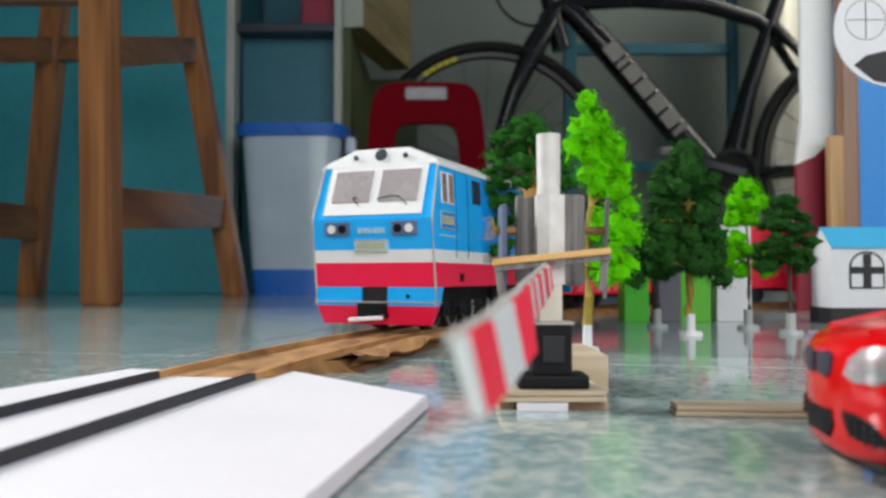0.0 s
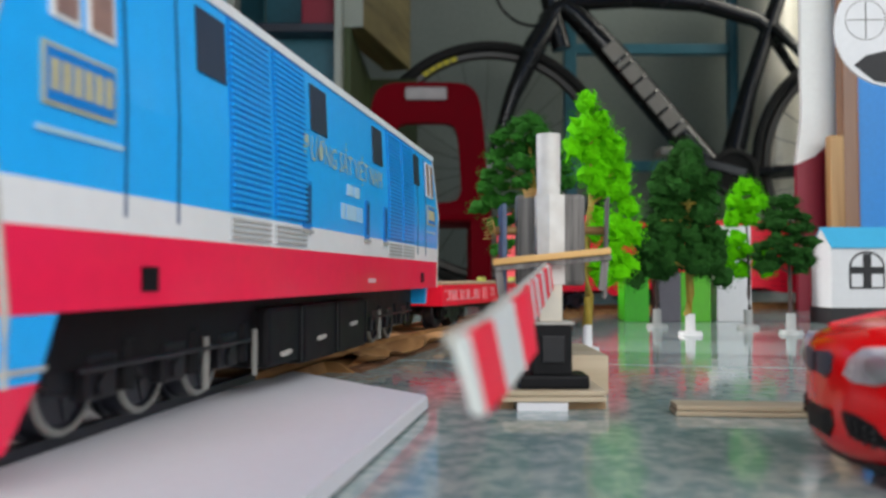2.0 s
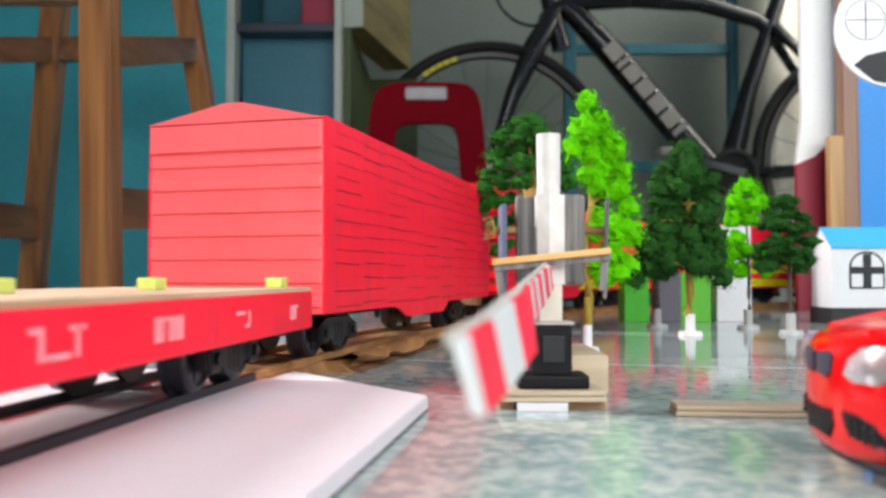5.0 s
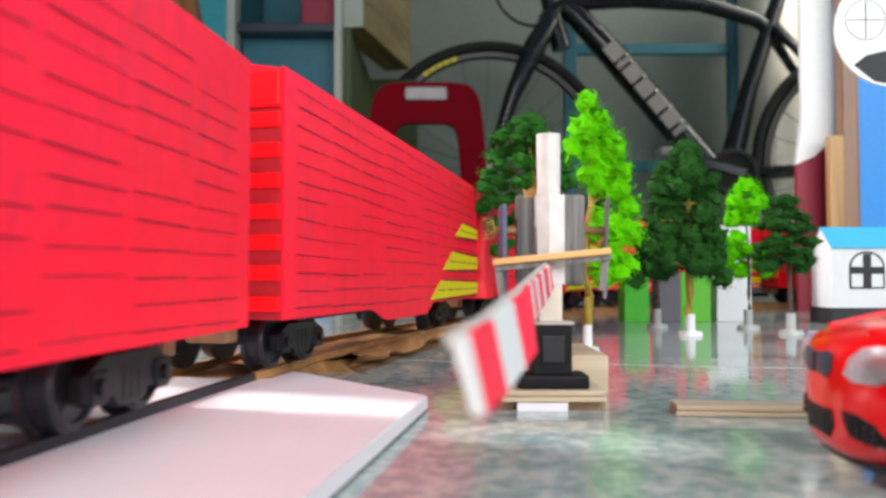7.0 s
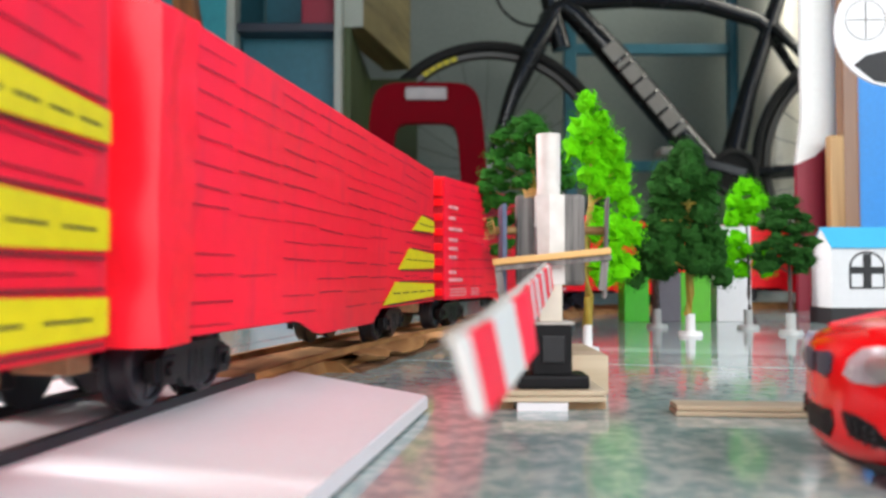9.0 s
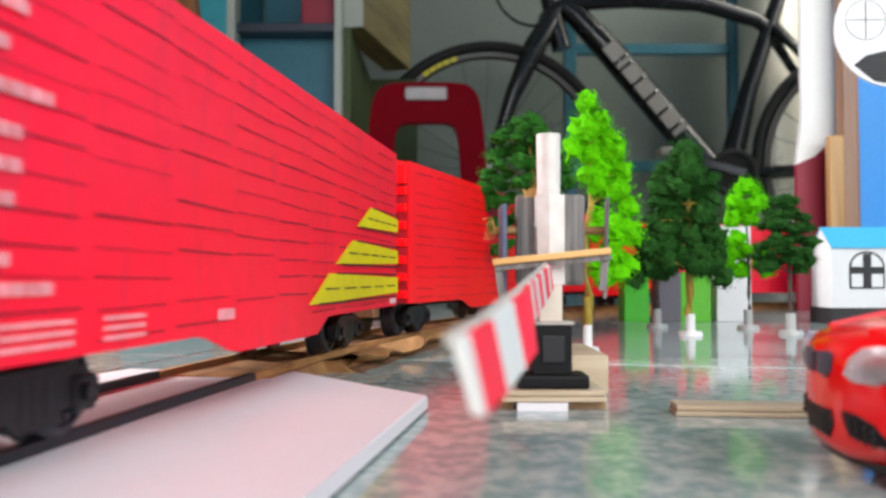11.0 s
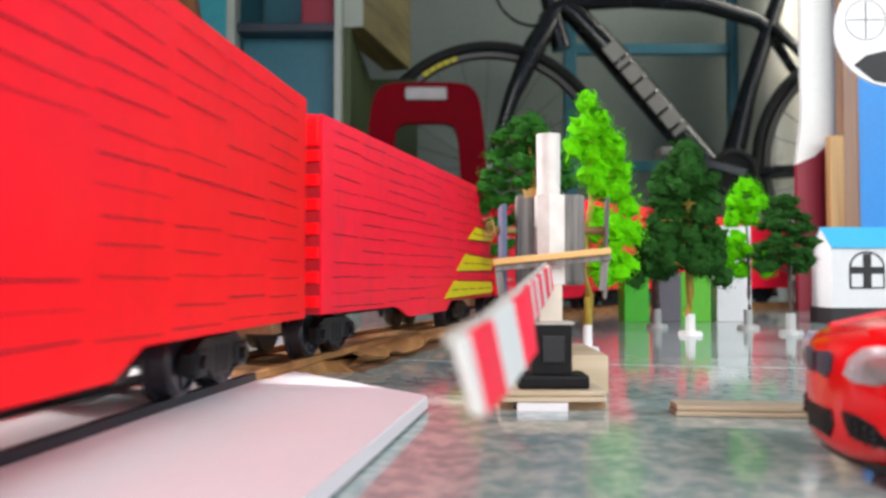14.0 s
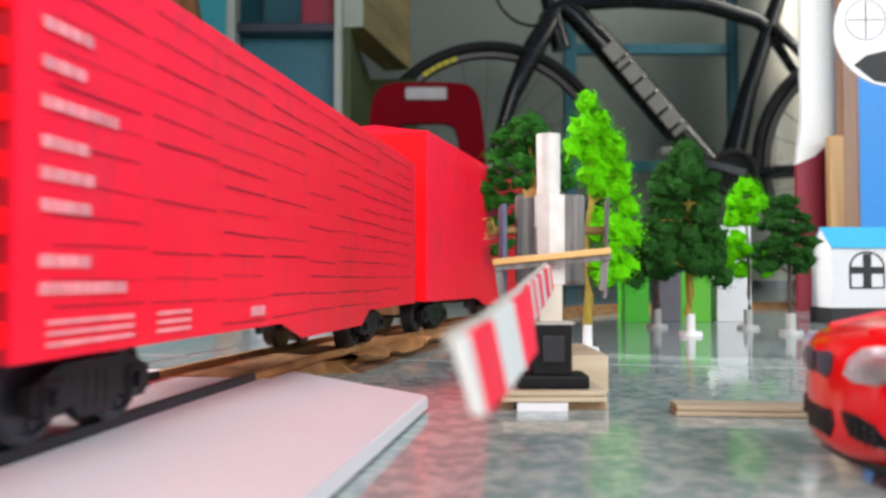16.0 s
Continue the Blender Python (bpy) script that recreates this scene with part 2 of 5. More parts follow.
ROOF_CYAN = mat("cyan_paper_roof", (0.06, 0.42, 0.68), 0.5, vary=0.06)
CAR_RED = mat("red_car_paint", (0.56, 0.002, 0.004), 0.14, vary=0.05, coat=0.35, spec=0.3)
LENS = mat("clear_headlight", (0.34, 0.31, 0.33), 0.25, metal=0.15, vary=0.45, scale=260, coat=0.4)
BLUE_TYRE = mat("dark_blue_tyre", (0.012, 0.02, 0.045), 0.5, vary=0.2)


# ---- building helpers ----
def thing(name, label, category, at=(0, 0, 0), rz=0, group="", kind=""):
    ob = new(name)
    ob.empty_display_size = 0.01
    ob.matrix_world = pose(*at, 0, 0, rz)
    return tagged(ob, label, category, group, kind)


def part(name, bm, material, parent=None, label="", smooth=False):
    me = bpy.data.meshes.new(name)
    bmesh.ops.recalc_face_normals(bm, faces=bm.faces)
    bm.to_mesh(me)
    bm.free()
    me.materials.append(material)
    if smooth:
        me.polygons.foreach_set("use_smooth", [True] * len(me.polygons))
        me.set_sharp_from_angle(angle=radians(40))
    ob = new(name, me)
    ob.parent = parent
    return tagged(ob, label)


def boxm(bm, x0, x1, y0, y1, z0, z1, bevel=0.0, m=None):
    r = bmesh.ops.create_cube(bm, size=1)
    vs = r["verts"]
    for v in vs:
        v.co = Vector(((x0 + x1) / 2 + v.co.x * (x1 - x0), (y0 + y1) / 2 + v.co.y * (y1 - y0), (z0 + z1) / 2 + v.co.z * (z1 - z0)))
    if bevel:
        es = list({e for v in vs for e in v.link_edges})
        out = bmesh.ops.bevel(bm, geom=es, offset=bevel, segments=2, affect="EDGES", profile=0.6)
        vs = list({v for f in out["faces"] for v in f.verts} | {v for v in vs if v.is_valid})
    if m is not None:
        for v in vs:
            v.co = m @ v.co
    return bm


def box(x0, x1, y0, y1, z0, z1, bevel=0.0, m=None):
    return boxm(bmesh.new(), x0, x1, y0, y1, z0, z1, bevel, m)


def rod(bm, a, b, r0, r1=None, n=12):
    a, b = Vector(a), Vector(b)
    r1 = r0 if r1 is None else r1
    q = (b - a).to_track_quat("Z", "Y").to_matrix().to_4x4()
    bmesh.ops.create_cone(bm, cap_ends=True, segments=n, radius1=r0, radius2=r1, depth=(b - a).length,
                          matrix=Matrix.Translation((a + b) / 2) @ q)
    return bm


def prism(bm, pts, axis, lo, hi):
    """A polygon, given in the two other axes, drawn out along an axis from lo to hi."""
    def put(p, c):
        return {"x": (c, p[0], p[1]), "y": (p[0], c, p[1]), "z": (p[0], p[1], c)}[axis]
    a = [bm.verts.new(put(p, lo)) for p in pts]
    b = [bm.verts.new(put(p, hi)) for p in pts]
    n = len(pts)
    bm.faces.new(a[::-1])
    bm.faces.new(b)
    for i in range(n):
        bm.faces.new((a[i], a[(i + 1) % n], b[(i + 1) % n], b[i]))
    return bm


def ring(bm, centre, radius, r, axis="y", n=48, k=8, flat=1.0):
    """A torus; flat stretches its section along the axis."""
    rows = []
    for i in range(n):
        a = 2 * math.pi * i / n
        row = []
        for j in range(k):
            c = 2 * math.pi * j / k
            d, o = radius + r * math.cos(c), r * flat * math.sin(c)
            p = {"y": (d * math.cos(a), o, d * math.sin(a)), "x": (o, d * math.cos(a), d * math.sin(a)), "z": (d * math.cos(a), d * math.sin(a), o)}[axis]
            row.append(bm.verts.new(Vector(centre) + Vector(p)))
        rows.append(row)
    for i in range(n):
        for j in range(k):
            bm.faces.new((rows[i][j], rows[(i + 1) % n][j], rows[(i + 1) % n][(j + 1) % k], rows[i][(j + 1) % k]))
    return bm


def pipe(bm, pts, r, n=10):
    """A round bar along a line of points, r a number or one for each point."""
    rows = []
    pts = [Vector(p) for p in pts]
    for i, p in enumerate(pts):
        d = (pts[min(i + 1, len(pts) - 1)] - pts[max(i - 1, 0)]).normalized()
        q = d.to_track_quat("Z", "Y")
        rr = r[i] if isinstance(r, (list, tuple)) else r
        rows.append([bm.verts.new(p + q @ Vector((rr * math.cos(2 * math.pi * j / n), rr * math.sin(2 * math.pi * j / n), 0))) for j in range(n)])
    for a, b in zip(rows, rows[1:]):
        for j in range(n):
            bm.faces.new((a[j], a[(j + 1) % n], b[(j + 1) % n], b[j]))
    bm.faces.new(rows[0][::-1])
    bm.faces.new(rows[-1])
    return bm


def disc(bm, centre, axis, r, h, n=20):
    c, d = Vector(centre), {"x": Vector((h / 2, 0, 0)), "y": Vector((0, h / 2, 0)), "z": Vector((0, 0, h / 2))}[axis]
    return rod(bm, c - d, c + d, r, r, n)


# ---- track: heading and place along its length ----
def heading(l):
    if l < 0:
        return 9 + 20 * max(l, -0.3)
    if l < 0.5:
        return 9 + 48 * l
    if l < 0.77:
        return 33 + 230 * (l - 0.5)
    if l < 1.2:
        return 95.1 - 14 * min(1.0, (l - 0.77) / 0.2)
    return 81.1 + 190 * min(l - 1.2, 0.5)


STEP, L_MIN, L_MAX = 0.004, -2.6, 3.1


def lay_track():
    pts, x, y = {}, -0.062, 0.214
    for i in range(0, round(L_MAX / STEP) + 1):
        pts[i] = (x, y)
        a = radians(heading((i + 0.5) * STEP))
        x, y = x + STEP * math.sin(a), y + STEP * math.cos(a)
    x, y = -0.062, 0.214
    for i in range(0, round(L_MIN / STEP) - 1, -1):
        pts[i] = (x, y)
        a = radians(heading((i - 0.5) * STEP))
        x, y = x - STEP * math.sin(a), y - STEP * math.cos(a)
    return pts


TRACK = lay_track()


def on_track(l):
    l = min(max(l, L_MIN + STEP), L_MAX - 2 * STEP)
    i = math.floor(l / STEP)
    f = l / STEP - i
    a, b = TRACK[i], TRACK[i + 1]
    return Vector((a[0] + f * (b[0] - a[0]), a[1] + f * (b[1] - a[1]), 0))


def beside(l, off, z):
    """A point off to the right of the track's middle at l."""
    d = (on_track(l + 0.004) - on_track(l - 0.004)).normalized()
    return on_track(l) + Vector((d.y * off, -d.x * off, z))


def car_pose(l, half):
    """A car with its middle at l and its bogies half before and behind; its y axis points to its tail."""
    a, b = on_track(l - half), on_track(l + half)
    d, c = b - a, (a + b) / 2
    return pose(c.x, c.y, 0, 0, 0, -math.degrees(math.atan2(d.x, d.y)))


# how far along the track the first boxcar's front stands
RUN = [(0, 0.674), (0.5, 0.612), (1, 0.541), (1.5, 0.468), (2, 0.405), (2.5, 0.343), (3, 0.272), (3.5, 0.2), (3.8, 0.172), (4, 0.156),
       (5.3, -0.018), (6.6, -0.2), (7.0, -0.258), (7.4, -0.326), (8.3, -0.4625), (9, -0.573), (10.2, -0.752), (11.4, -0.9385), (12.0, -1.057), (12.5, -1.155),
       (13, -1.268), (13.75, -1.418), (14, -1.467), (14.5, -1.576), (15.4, -1.737), (16, -1.84)]


def run_at(t):
    """Cubic glide through the rows of RUN."""
    n = len(RUN)
    i = max(k for k in range(n - 1) if RUN[k][0] <= t)
    def slope(k):
        a, b = RUN[max(k - 1, 0)], RUN[min(k + 1, n - 1)]
        return (b[1] - a[1]) / (b[0] - a[0])
    (t0, p0), (t1, p1) = RUN[i], RUN[i + 1]
    h = t1 - t0
    s = (t - t0) / h
    return ((2 * s**3 - 3 * s**2 + 1) * p0 + (s**3 - 2 * s**2 + s) * h * slope(i) + (3 * s**2 - 2 * s**3) * p1 + (s**3 - s**2) * h * slope(i + 1))

# ---- the room ----
def room():
    # ceiling and all walls but the north are unseen, set to shape daylight
    tagged(part("ceiling", box(-1.6, 1.5, -0.78, 2.4, 2.4, 2.5), WHITE_PAINT), "unseen plain white ceiling of the room", "ceiling", kind="structure")
    tagged(part("wall_north", box(-1.6, 1.5, 2.3, 2.4, -0.05, 2.4), GREY_WALL), "grey painted back wall of the room", "wall", kind="structure")
    e = box(1.4, 1.5, -0.78, -0.6, -0.05, 2.4)
    boxm(e, 1.4, 1.5, 0.3, 2.3, -0.05, 2.4)
    boxm(e, 1.4, 1.5, -0.6, 0.3, 1.8, 2.4)
    boxm(e, 1.4, 1.5, -0.6, 0.3, -0.05, 0.4)
    tagged(part("wall_east", e, ROOM_PAINT), "unseen muted blue-grey side wall with an added window opening", "wall", kind="structure")
    w = box(-1.6, -1.5, -0.78, 0.64, -0.05, 2.4)
    boxm(w, -1.6, -1.5, 1.04, 2.3, -0.05, 2.4)
    boxm(w, -1.6, -1.5, 0.64, 1.04, 2.0, 2.4)
    tagged(part("wall_west", w, ROOM_PAINT), "unseen muted blue-grey wall with an added open doorway", "wall", kind="structure")
    s = box(-1.5, -0.8, -0.78, -0.7, -0.05, 2.4)
    boxm(s, 1.2, 1.4, -0.78, -0.7, -0.05, 2.4)
    boxm(s, -0.8, 1.2, -0.78, -0.7, 2.2, 2.4)
    tagged(part("wall_south", s, ROOM_PAINT), "unseen muted blue-grey wall with an added wide doorway", "wall", kind="structure")


def cabinets():
    c = thing("teal_cabinet", "teal painted wooden cabinet standing against the wall", "cabinet", (0, 0, 0))
    part("side_panel", box(-1.49, -0.389, 1.46, 1.5, 0.0, 1.5, 0.003), TEAL, c)
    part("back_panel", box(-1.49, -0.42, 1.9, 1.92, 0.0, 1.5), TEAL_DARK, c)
    part("top", box(-1.49, -0.42, 1.5, 1.9, 1.48, 1.5), TEAL, c)
    part("post", box(-0.389, -0.374, 1.455, 1.5, 0.0, 1.5, 0.003), PALE_EDGE, c, "pale grey-green front edge strip")
    s = thing("open_shelf_unit", "dark blue-teal open shelf unit beside the cabinet", "shelf")
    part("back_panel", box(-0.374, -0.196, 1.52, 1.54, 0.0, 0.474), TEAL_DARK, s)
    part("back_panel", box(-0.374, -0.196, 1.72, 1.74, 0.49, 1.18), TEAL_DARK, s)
    part("side_panel", box(-0.196, -0.184, 1.46, 1.74, 0.0, 1.2, 0.002), PALE_EDGE, s, "pale side panel edge")
    part("shelf", box(-0.374, -0.196, 1.47, 1.72, 0.474, 0.49, 0.002), DARK_PANEL, s)
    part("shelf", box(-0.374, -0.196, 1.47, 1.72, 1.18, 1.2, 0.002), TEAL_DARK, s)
    b = thing("storage_box", "dull pink box lying on the open shelf", "box")
    part("body", box(-0.262, -0.2, 1.5, 1.62, 0.491, 0.6, 0.004), BURGUNDY, b)
    g = thing("green_shelf", "dark green plywood shelf panel beside the open shelf", "shelf")
    part("side_panel", box(-0.184, -0.17, 1.5, 2.25, 0.0, 0.492, 0.002), GREEN_PLY, g)
    part("back_panel", box(-0.17, -0.06, 1.9, 1.92, 0.0, 0.492, 0.002), GREEN_PLY, g)
    k = thing("wooden_crate", "worn olive wooden crate set askew on the green shelf", "crate", (-0.149, 1.5, 0.4925), -13.5)
    part("side_board", box(-0.008, 0.0, 0.006, 0.32, 0.0, 0.2, 0.002), OLIVE, k)
    part("side_board", box(-0.06, -0.052, 0.006, 0.32, 0.0, 0.2, 0.002), OLIVE, k)
    part("end_board", box(-0.06, 0.0, 0.0, 0.006, 0.0, 0.2, 0.001), PALE_EDGE, k, "greyed end board")
    part("end_board", box(-0.06, 0.0, 0.32, 0.326, 0.0, 0.2, 0.001), OLIVE, k)
    part("base_board", box(-0.052, -0.008, 0.006, 0.32, 0.0, 0.008), OLIVE, k)


def stool():
    s = thing("wooden_stool", "tall varnished brown wooden stool on splayed legs", "stool")
    feet = ((-0.351, 0.845), (-0.318, 1.26), (-0.632, 1.26), (-0.66, 0.845))
    tops = ((-0.364, 0.845), (-0.414, 1.2), (-0.56, 1.2), (-0.64, 0.845))
    for i, ((x, y), (u, v)) in enumerate(zip(feet, tops)):
        bm = bmesh.new()
        w = 0.0165
        def quad(cx, cy, z):
            return [bm.verts.new((cx + a * w, cy + b * w, z)) for a, b in ((-1, -1), (1, -1), (1, 1), (-1, 1))]
        a, b = quad(x, y, 0), quad(u, v, 0.62)
        bm.faces.new(a[::-1]), bm.faces.new(b)
        for k in range(4):
            bm.faces.new((a[k], a[(k + 1) % 4], b[(k + 1) % 4], b[k]))
        bmesh.ops.bevel(bm, geom=bm.edges[:], offset=0.0025, segments=2, affect="EDGES")
        part("leg", bm, STOOL_WOOD, s)
    def along(i, j, z, hgt, th, z2=None):
        p = []
        for k, zz in ((i, z), (j, z if z2 is None else z2)):
            f = zz / 0.62
            p.append(Vector((feet[k][0] + f * (tops[k][0] - feet[k][0]), feet[k][1] + f * (tops[k][1] - feet[k][1]), zz)))
        d = p[1] - p[0]
        m = Matrix.Translation((p[0] + p[1]) / 2) @ pose(0, 0, 0, 0, 0, -math.degrees(math.atan2(d.x, d.y))) @ pose(0, 0, 0, math.degrees(math.atan2(d.z, math.hypot(d.x, d.y))), 0, 0)
        part("rung", box(-th, th, -d.length / 2 + 0.01, d.length / 2 - 0.01, -hgt / 2, hgt / 2, 0.002, m), RUNG_WOOD, s)
    along(0, 1, 0.264, 0.034, 0.010, 0.372)
    along(0, 1, 0.101, 0.046, 0.011, 0.128)
    along(1, 2, 0.372, 0.036, 0.010)
    along(3, 2, 0.264, 0.036, 0.010, 0.372)
    along(0, 3, 0.332, 0.036, 0.010)
    along(3, 2, 0.11, 0.05, 0.011)
    part("seat", box(-0.69, -0.33, 0.8, 1.24, 0.62, 0.645, 0.006), STOOL_WOOD, s)


def bin_box():
    b = thing("storage_bin", "translucent grey plastic storage bin with a blue rim", "bin", (-0.254, 1.40, 0))
    def frustum(z0, z1, w0, w1, d0, d1):
        bm = bmesh.new()
        n, rows = 48, []
        for z, w, d in ((z0, w0, d0), (z1, w1, d1)):
            row = []
            for k in range(n):
                ca, sa = math.cos(2 * math.pi * (k + 0.5) / n), math.sin(2 * math.pi * (k + 0.5) / n)
                row.append(bm.verts.new((w * math.copysign(abs(ca) ** 0.42, ca), d * math.copysign(abs(sa) ** 0.42, sa), z)))
            rows.append(row)
        bm.faces.new(rows[0][::-1]), bm.faces.new(rows[1])
        for k in range(n):
            bm.faces.new((rows[0][k], rows[0][(k + 1) % n], rows[1][(k + 1) % n], rows[1][k]))
        return bm
    part("base", frustum(0, 0.042, 0.064, 0.068, 0.05, 0.052), BIN_BLUE, b, "dark blue plastic base", True)
    part("body", frustum(0.042, 0.262, 0.067, 0.083, 0.052, 0.06), BIN_GREY, b, "", True)
    part("rim", frustum(0.262, 0.282, 0.09, 0.094, 0.066, 0.07), BIN_BLUE, b, "blue plastic rim", True)
    part("latch", box(0.088, 0.106, -0.02, 0.02, 0.235, 0.268, 0.006), BIN_GREY, b)


def red_chair():
    c = thing("plastic_chair", "dark red moulded plastic chair seen from its back", "chair", (-0.032, 1.56, 0))
    bm = bmesh.new()
    # back panel outline with a hole, built as a strip round the hole
    out, hole = [], []
    for k in range(48):
        a = 2 * math.pi * k / 48
        ca, sa = math.cos(a), math.sin(a)
        ex = 0.34
        ux, uz = math.copysign(abs(ca) ** ex, ca), math.copysign(abs(sa) ** ex, sa)
        out.append(((0.113 - 0.012 * uz) * ux, 0.27 + 0.127 * uz))
        hole.append((0.064 * ux * (1 - 0.08 * uz), 0.247 + 0.075 * uz))
    rows = []
    for y in (0.0, 0.022):
        rows.append(([bm.verts.new((x, y - (z - 0.2) * 0.12, z)) for x, z in out], [bm.verts.new((x, y - (z - 0.2) * 0.12, z)) for x, z in hole]))
    n = 48
    for k in range(n):
        j = (k + 1) % n
        (o0, h0), (o1, h1) = rows
        bm.faces.new((o0[k], o0[j], h0[j], h0[k]))
        bm.faces.new((o1[k], h1[k], h1[j], o1[j]))
        bm.faces.new((o0[k], o1[k], o1[j], o0[j]))
        bm.faces.new((h0[k], h0[j], h1[j], h1[k]))
    bmesh.ops.bevel(bm, geom=[e for e in bm.edges if e.calc_face_angle(0) > 1.0], offset=0.006, segments=2, affect="EDGES")
    part("backrest", bm, RED_PLASTIC, c, "", True)
    part("label_plate", box(-0.04, 0.04, -0.027, -0.021, 0.363, 0.388, 0.006), PALE_LABEL, c, "pale grey oval plate on the backrest")
    part("seat", box(-0.125, 0.125, 0.0, 0.24, 0.135, 0.17, 0.012), RED_PLASTIC, c, "", True)
    for x in (-0.105, 0.105):
        for y in (0.02, 0.22):
            bm = bmesh.new()
            prism(bm, [(x - 0.02, y - 0.016), (x + 0.02, y - 0.016), (x + 0.02, y + 0.016), (x - 0.02, y + 0.016)], "z", 0, 0.14)
            part("leg", bm, RED_PLASTIC, c)


def bicycle():
    b = thing("bicycle", "black bicycle with thin tyres leaning by the wall", "bicycle", (0, 1.95, 0))
    for x in (0.11, 1.035):
        w = part("wheel", ring(bmesh.new(), (x, 0, 0.298), 0.286, 0.012, "y", 72, 8), TYRE, b, "", True)
        part("rim", ring(bmesh.new(), (x, 0, 0.298), 0.264, 0.011, "y", 72, 6, 0.7), RIM_ALLOY, w, "dull alloy rim", True)
        sp = bmesh.new()
        for k in range(24):
            a = 2 * math.pi * k / 24
            rod(sp, (x + 0.02 * math.cos(a + 0.6), (-1) ** k * 0.02, 0.298 + 0.02 * math.sin(a + 0.6)), (x + 0.258 * math.cos(a), 0, 0.298 + 0.258 * math.sin(a)), 0.0009, None, 4)
        tagged(part("spokes", sp, RIM_ALLOY, w), kind="stuff")
        part("hub", rod(bmesh.new(), (x, -0.04, 0.298), (x, 0.04, 0.298), 0.016), BIKE_BLACK, w)
        if x < 0.5:
            d = bmesh.new()
            for k in range(5):
                a0 = radians(107 + 4 * k)
                a1 = radians(110.4 + 4 * k)
                vs = [d.verts.new((x + r * math.cos(a), -0.0095, 0.298 + r * math.sin(a))) for r, a in ((0.258, a0), (0.27, a0), (0.27, a1), (0.258, a1))]
                d.faces.new(vs)
            part("decal", d, YELLOW, w, "yellow rim decal")
    bb, head_b = (0.68, 0, 0.272), (0.285, 0, 0.575)
    part("down_tube", pipe(bmesh.new(), [(0.276, 0, 0.69), (0.322, 0, 0.655), (0.408, 0, 0.562), (0.569, 0, 0.368), (0.66, 0, 0.272)], [0.02, 0.028, 0.033, 0.034, 0.03], 14), BIKE_BLACK, b, "", True)
    part("top_tube", pipe(bmesh.new(), [(0.25, 0, 0.64), (0.27, 0, 0.672), (0.31, 0, 0.69), (0.457, 0, 0.697), (0.62, 0, 0.686), (0.755, 0, 0.646), (0.815, 0, 0.594)], [0.026, 0.024, 0.022, 0.021, 0.02, 0.018, 0.016], 12), BIKE_BLACK, b, "", True)
    part("seat_tube", pipe(bmesh.new(), [bb, (0.733, 0, 0.479), (0.806, 0, 0.7)], [0.03, 0.021, 0.018], 12), BIKE_BLACK, b, "", True)
    part("head_tube", rod(bmesh.new(), head_b, (0.25, 0, 0.72), 0.024, 0.021, 14), BIKE_BLACK, b, "", True)
    for y in (-0.045, 0.045):
        part("fork_blade", pipe(bmesh.new(), [(0.255, y * 0.4, 0.64), (0.215, y * 0.8, 0.57), (0.165, y, 0.46), (0.113, y, 0.298)], [0.024, 0.027, 0.019, 0.011], 10), BIKE_BLACK, b, "", True)
        part("seat_stay", pipe(bmesh.new(), [(0.79, y * 0.4, 0.625), (0.862, y, 0.531), (1.035, y, 0.298)], [0.014, 0.011, 0.009], 8), BIKE_BLACK, b, "", True)
        part("chain_stay", pipe(bmesh.new(), [bb, (0.78, y, 0.278), (1.035, y, 0.298)], 0.012, 8), BIKE_BLACK, b, "", True)
    bm = ring(bmesh.new(), (0.68, -0.045, 0.272), 0.05, 0.008, "y", 40, 6, 0.4)
    disc(bm, (0.68, -0.04, 0.272), "y", 0.046, 0.006, 32)
    part("chainring", bm, TYRE, b)
    part("crank", box(-0.012, 0.012, -0.075, -0.06, -0.02, 0.17, 0.004, pose(0.68, 0, 0.272, 0, -75, 0)), BIKE_BLACK, b)
    part("pedal", box(0.488, 0.54, -0.12, -0.06, 0.302, 0.322, 0.006), BAR_GREY, b, "worn grey pedal")
    # lettering on the down tube as plain bars
    lt = bmesh.new()
    p0, p1 = Vector((0.39, -0.035, 0.578)), Vector((0.56, -0.035, 0.372))
    d = (p1 - p0).normalized()
    up = Vector((-d.z, 0, d.x)) * -1
    for k, (a, w) in enumerate(((0, 0.042), (0.05, 0.012), (0.07, 0.038), (0.116, 0.038), (0.162, 0.038), (0.208, 0.038), (0.254, 0.014))):
        m = Matrix.Translation(p0 + d * (a + w / 2))
        m = m @ Matrix(((d.x, 0, up.x, 0), (0, 1, 0, 0), (d.z, 0, up.z, 0), (0, 0, 0, 1)))
        boxm(lt, -w / 2, w / 2, -0.0015, 0.0015, -0.019, 0.019, 0, m)
    part("lettering", lt, BAR_GREY, b, "pale lettering bars on the tube")
    cable = bmesh.new()
    pipe(cable, [(0.215 + 0.095 * math.cos(radians(a)), -0.04, 0.72 + 0.1 * math.sin(radians(a))) for a in range(80, 300, 12)], 0.0035, 6)
    part("brake_cable", cable, BIKE_BLACK, b)


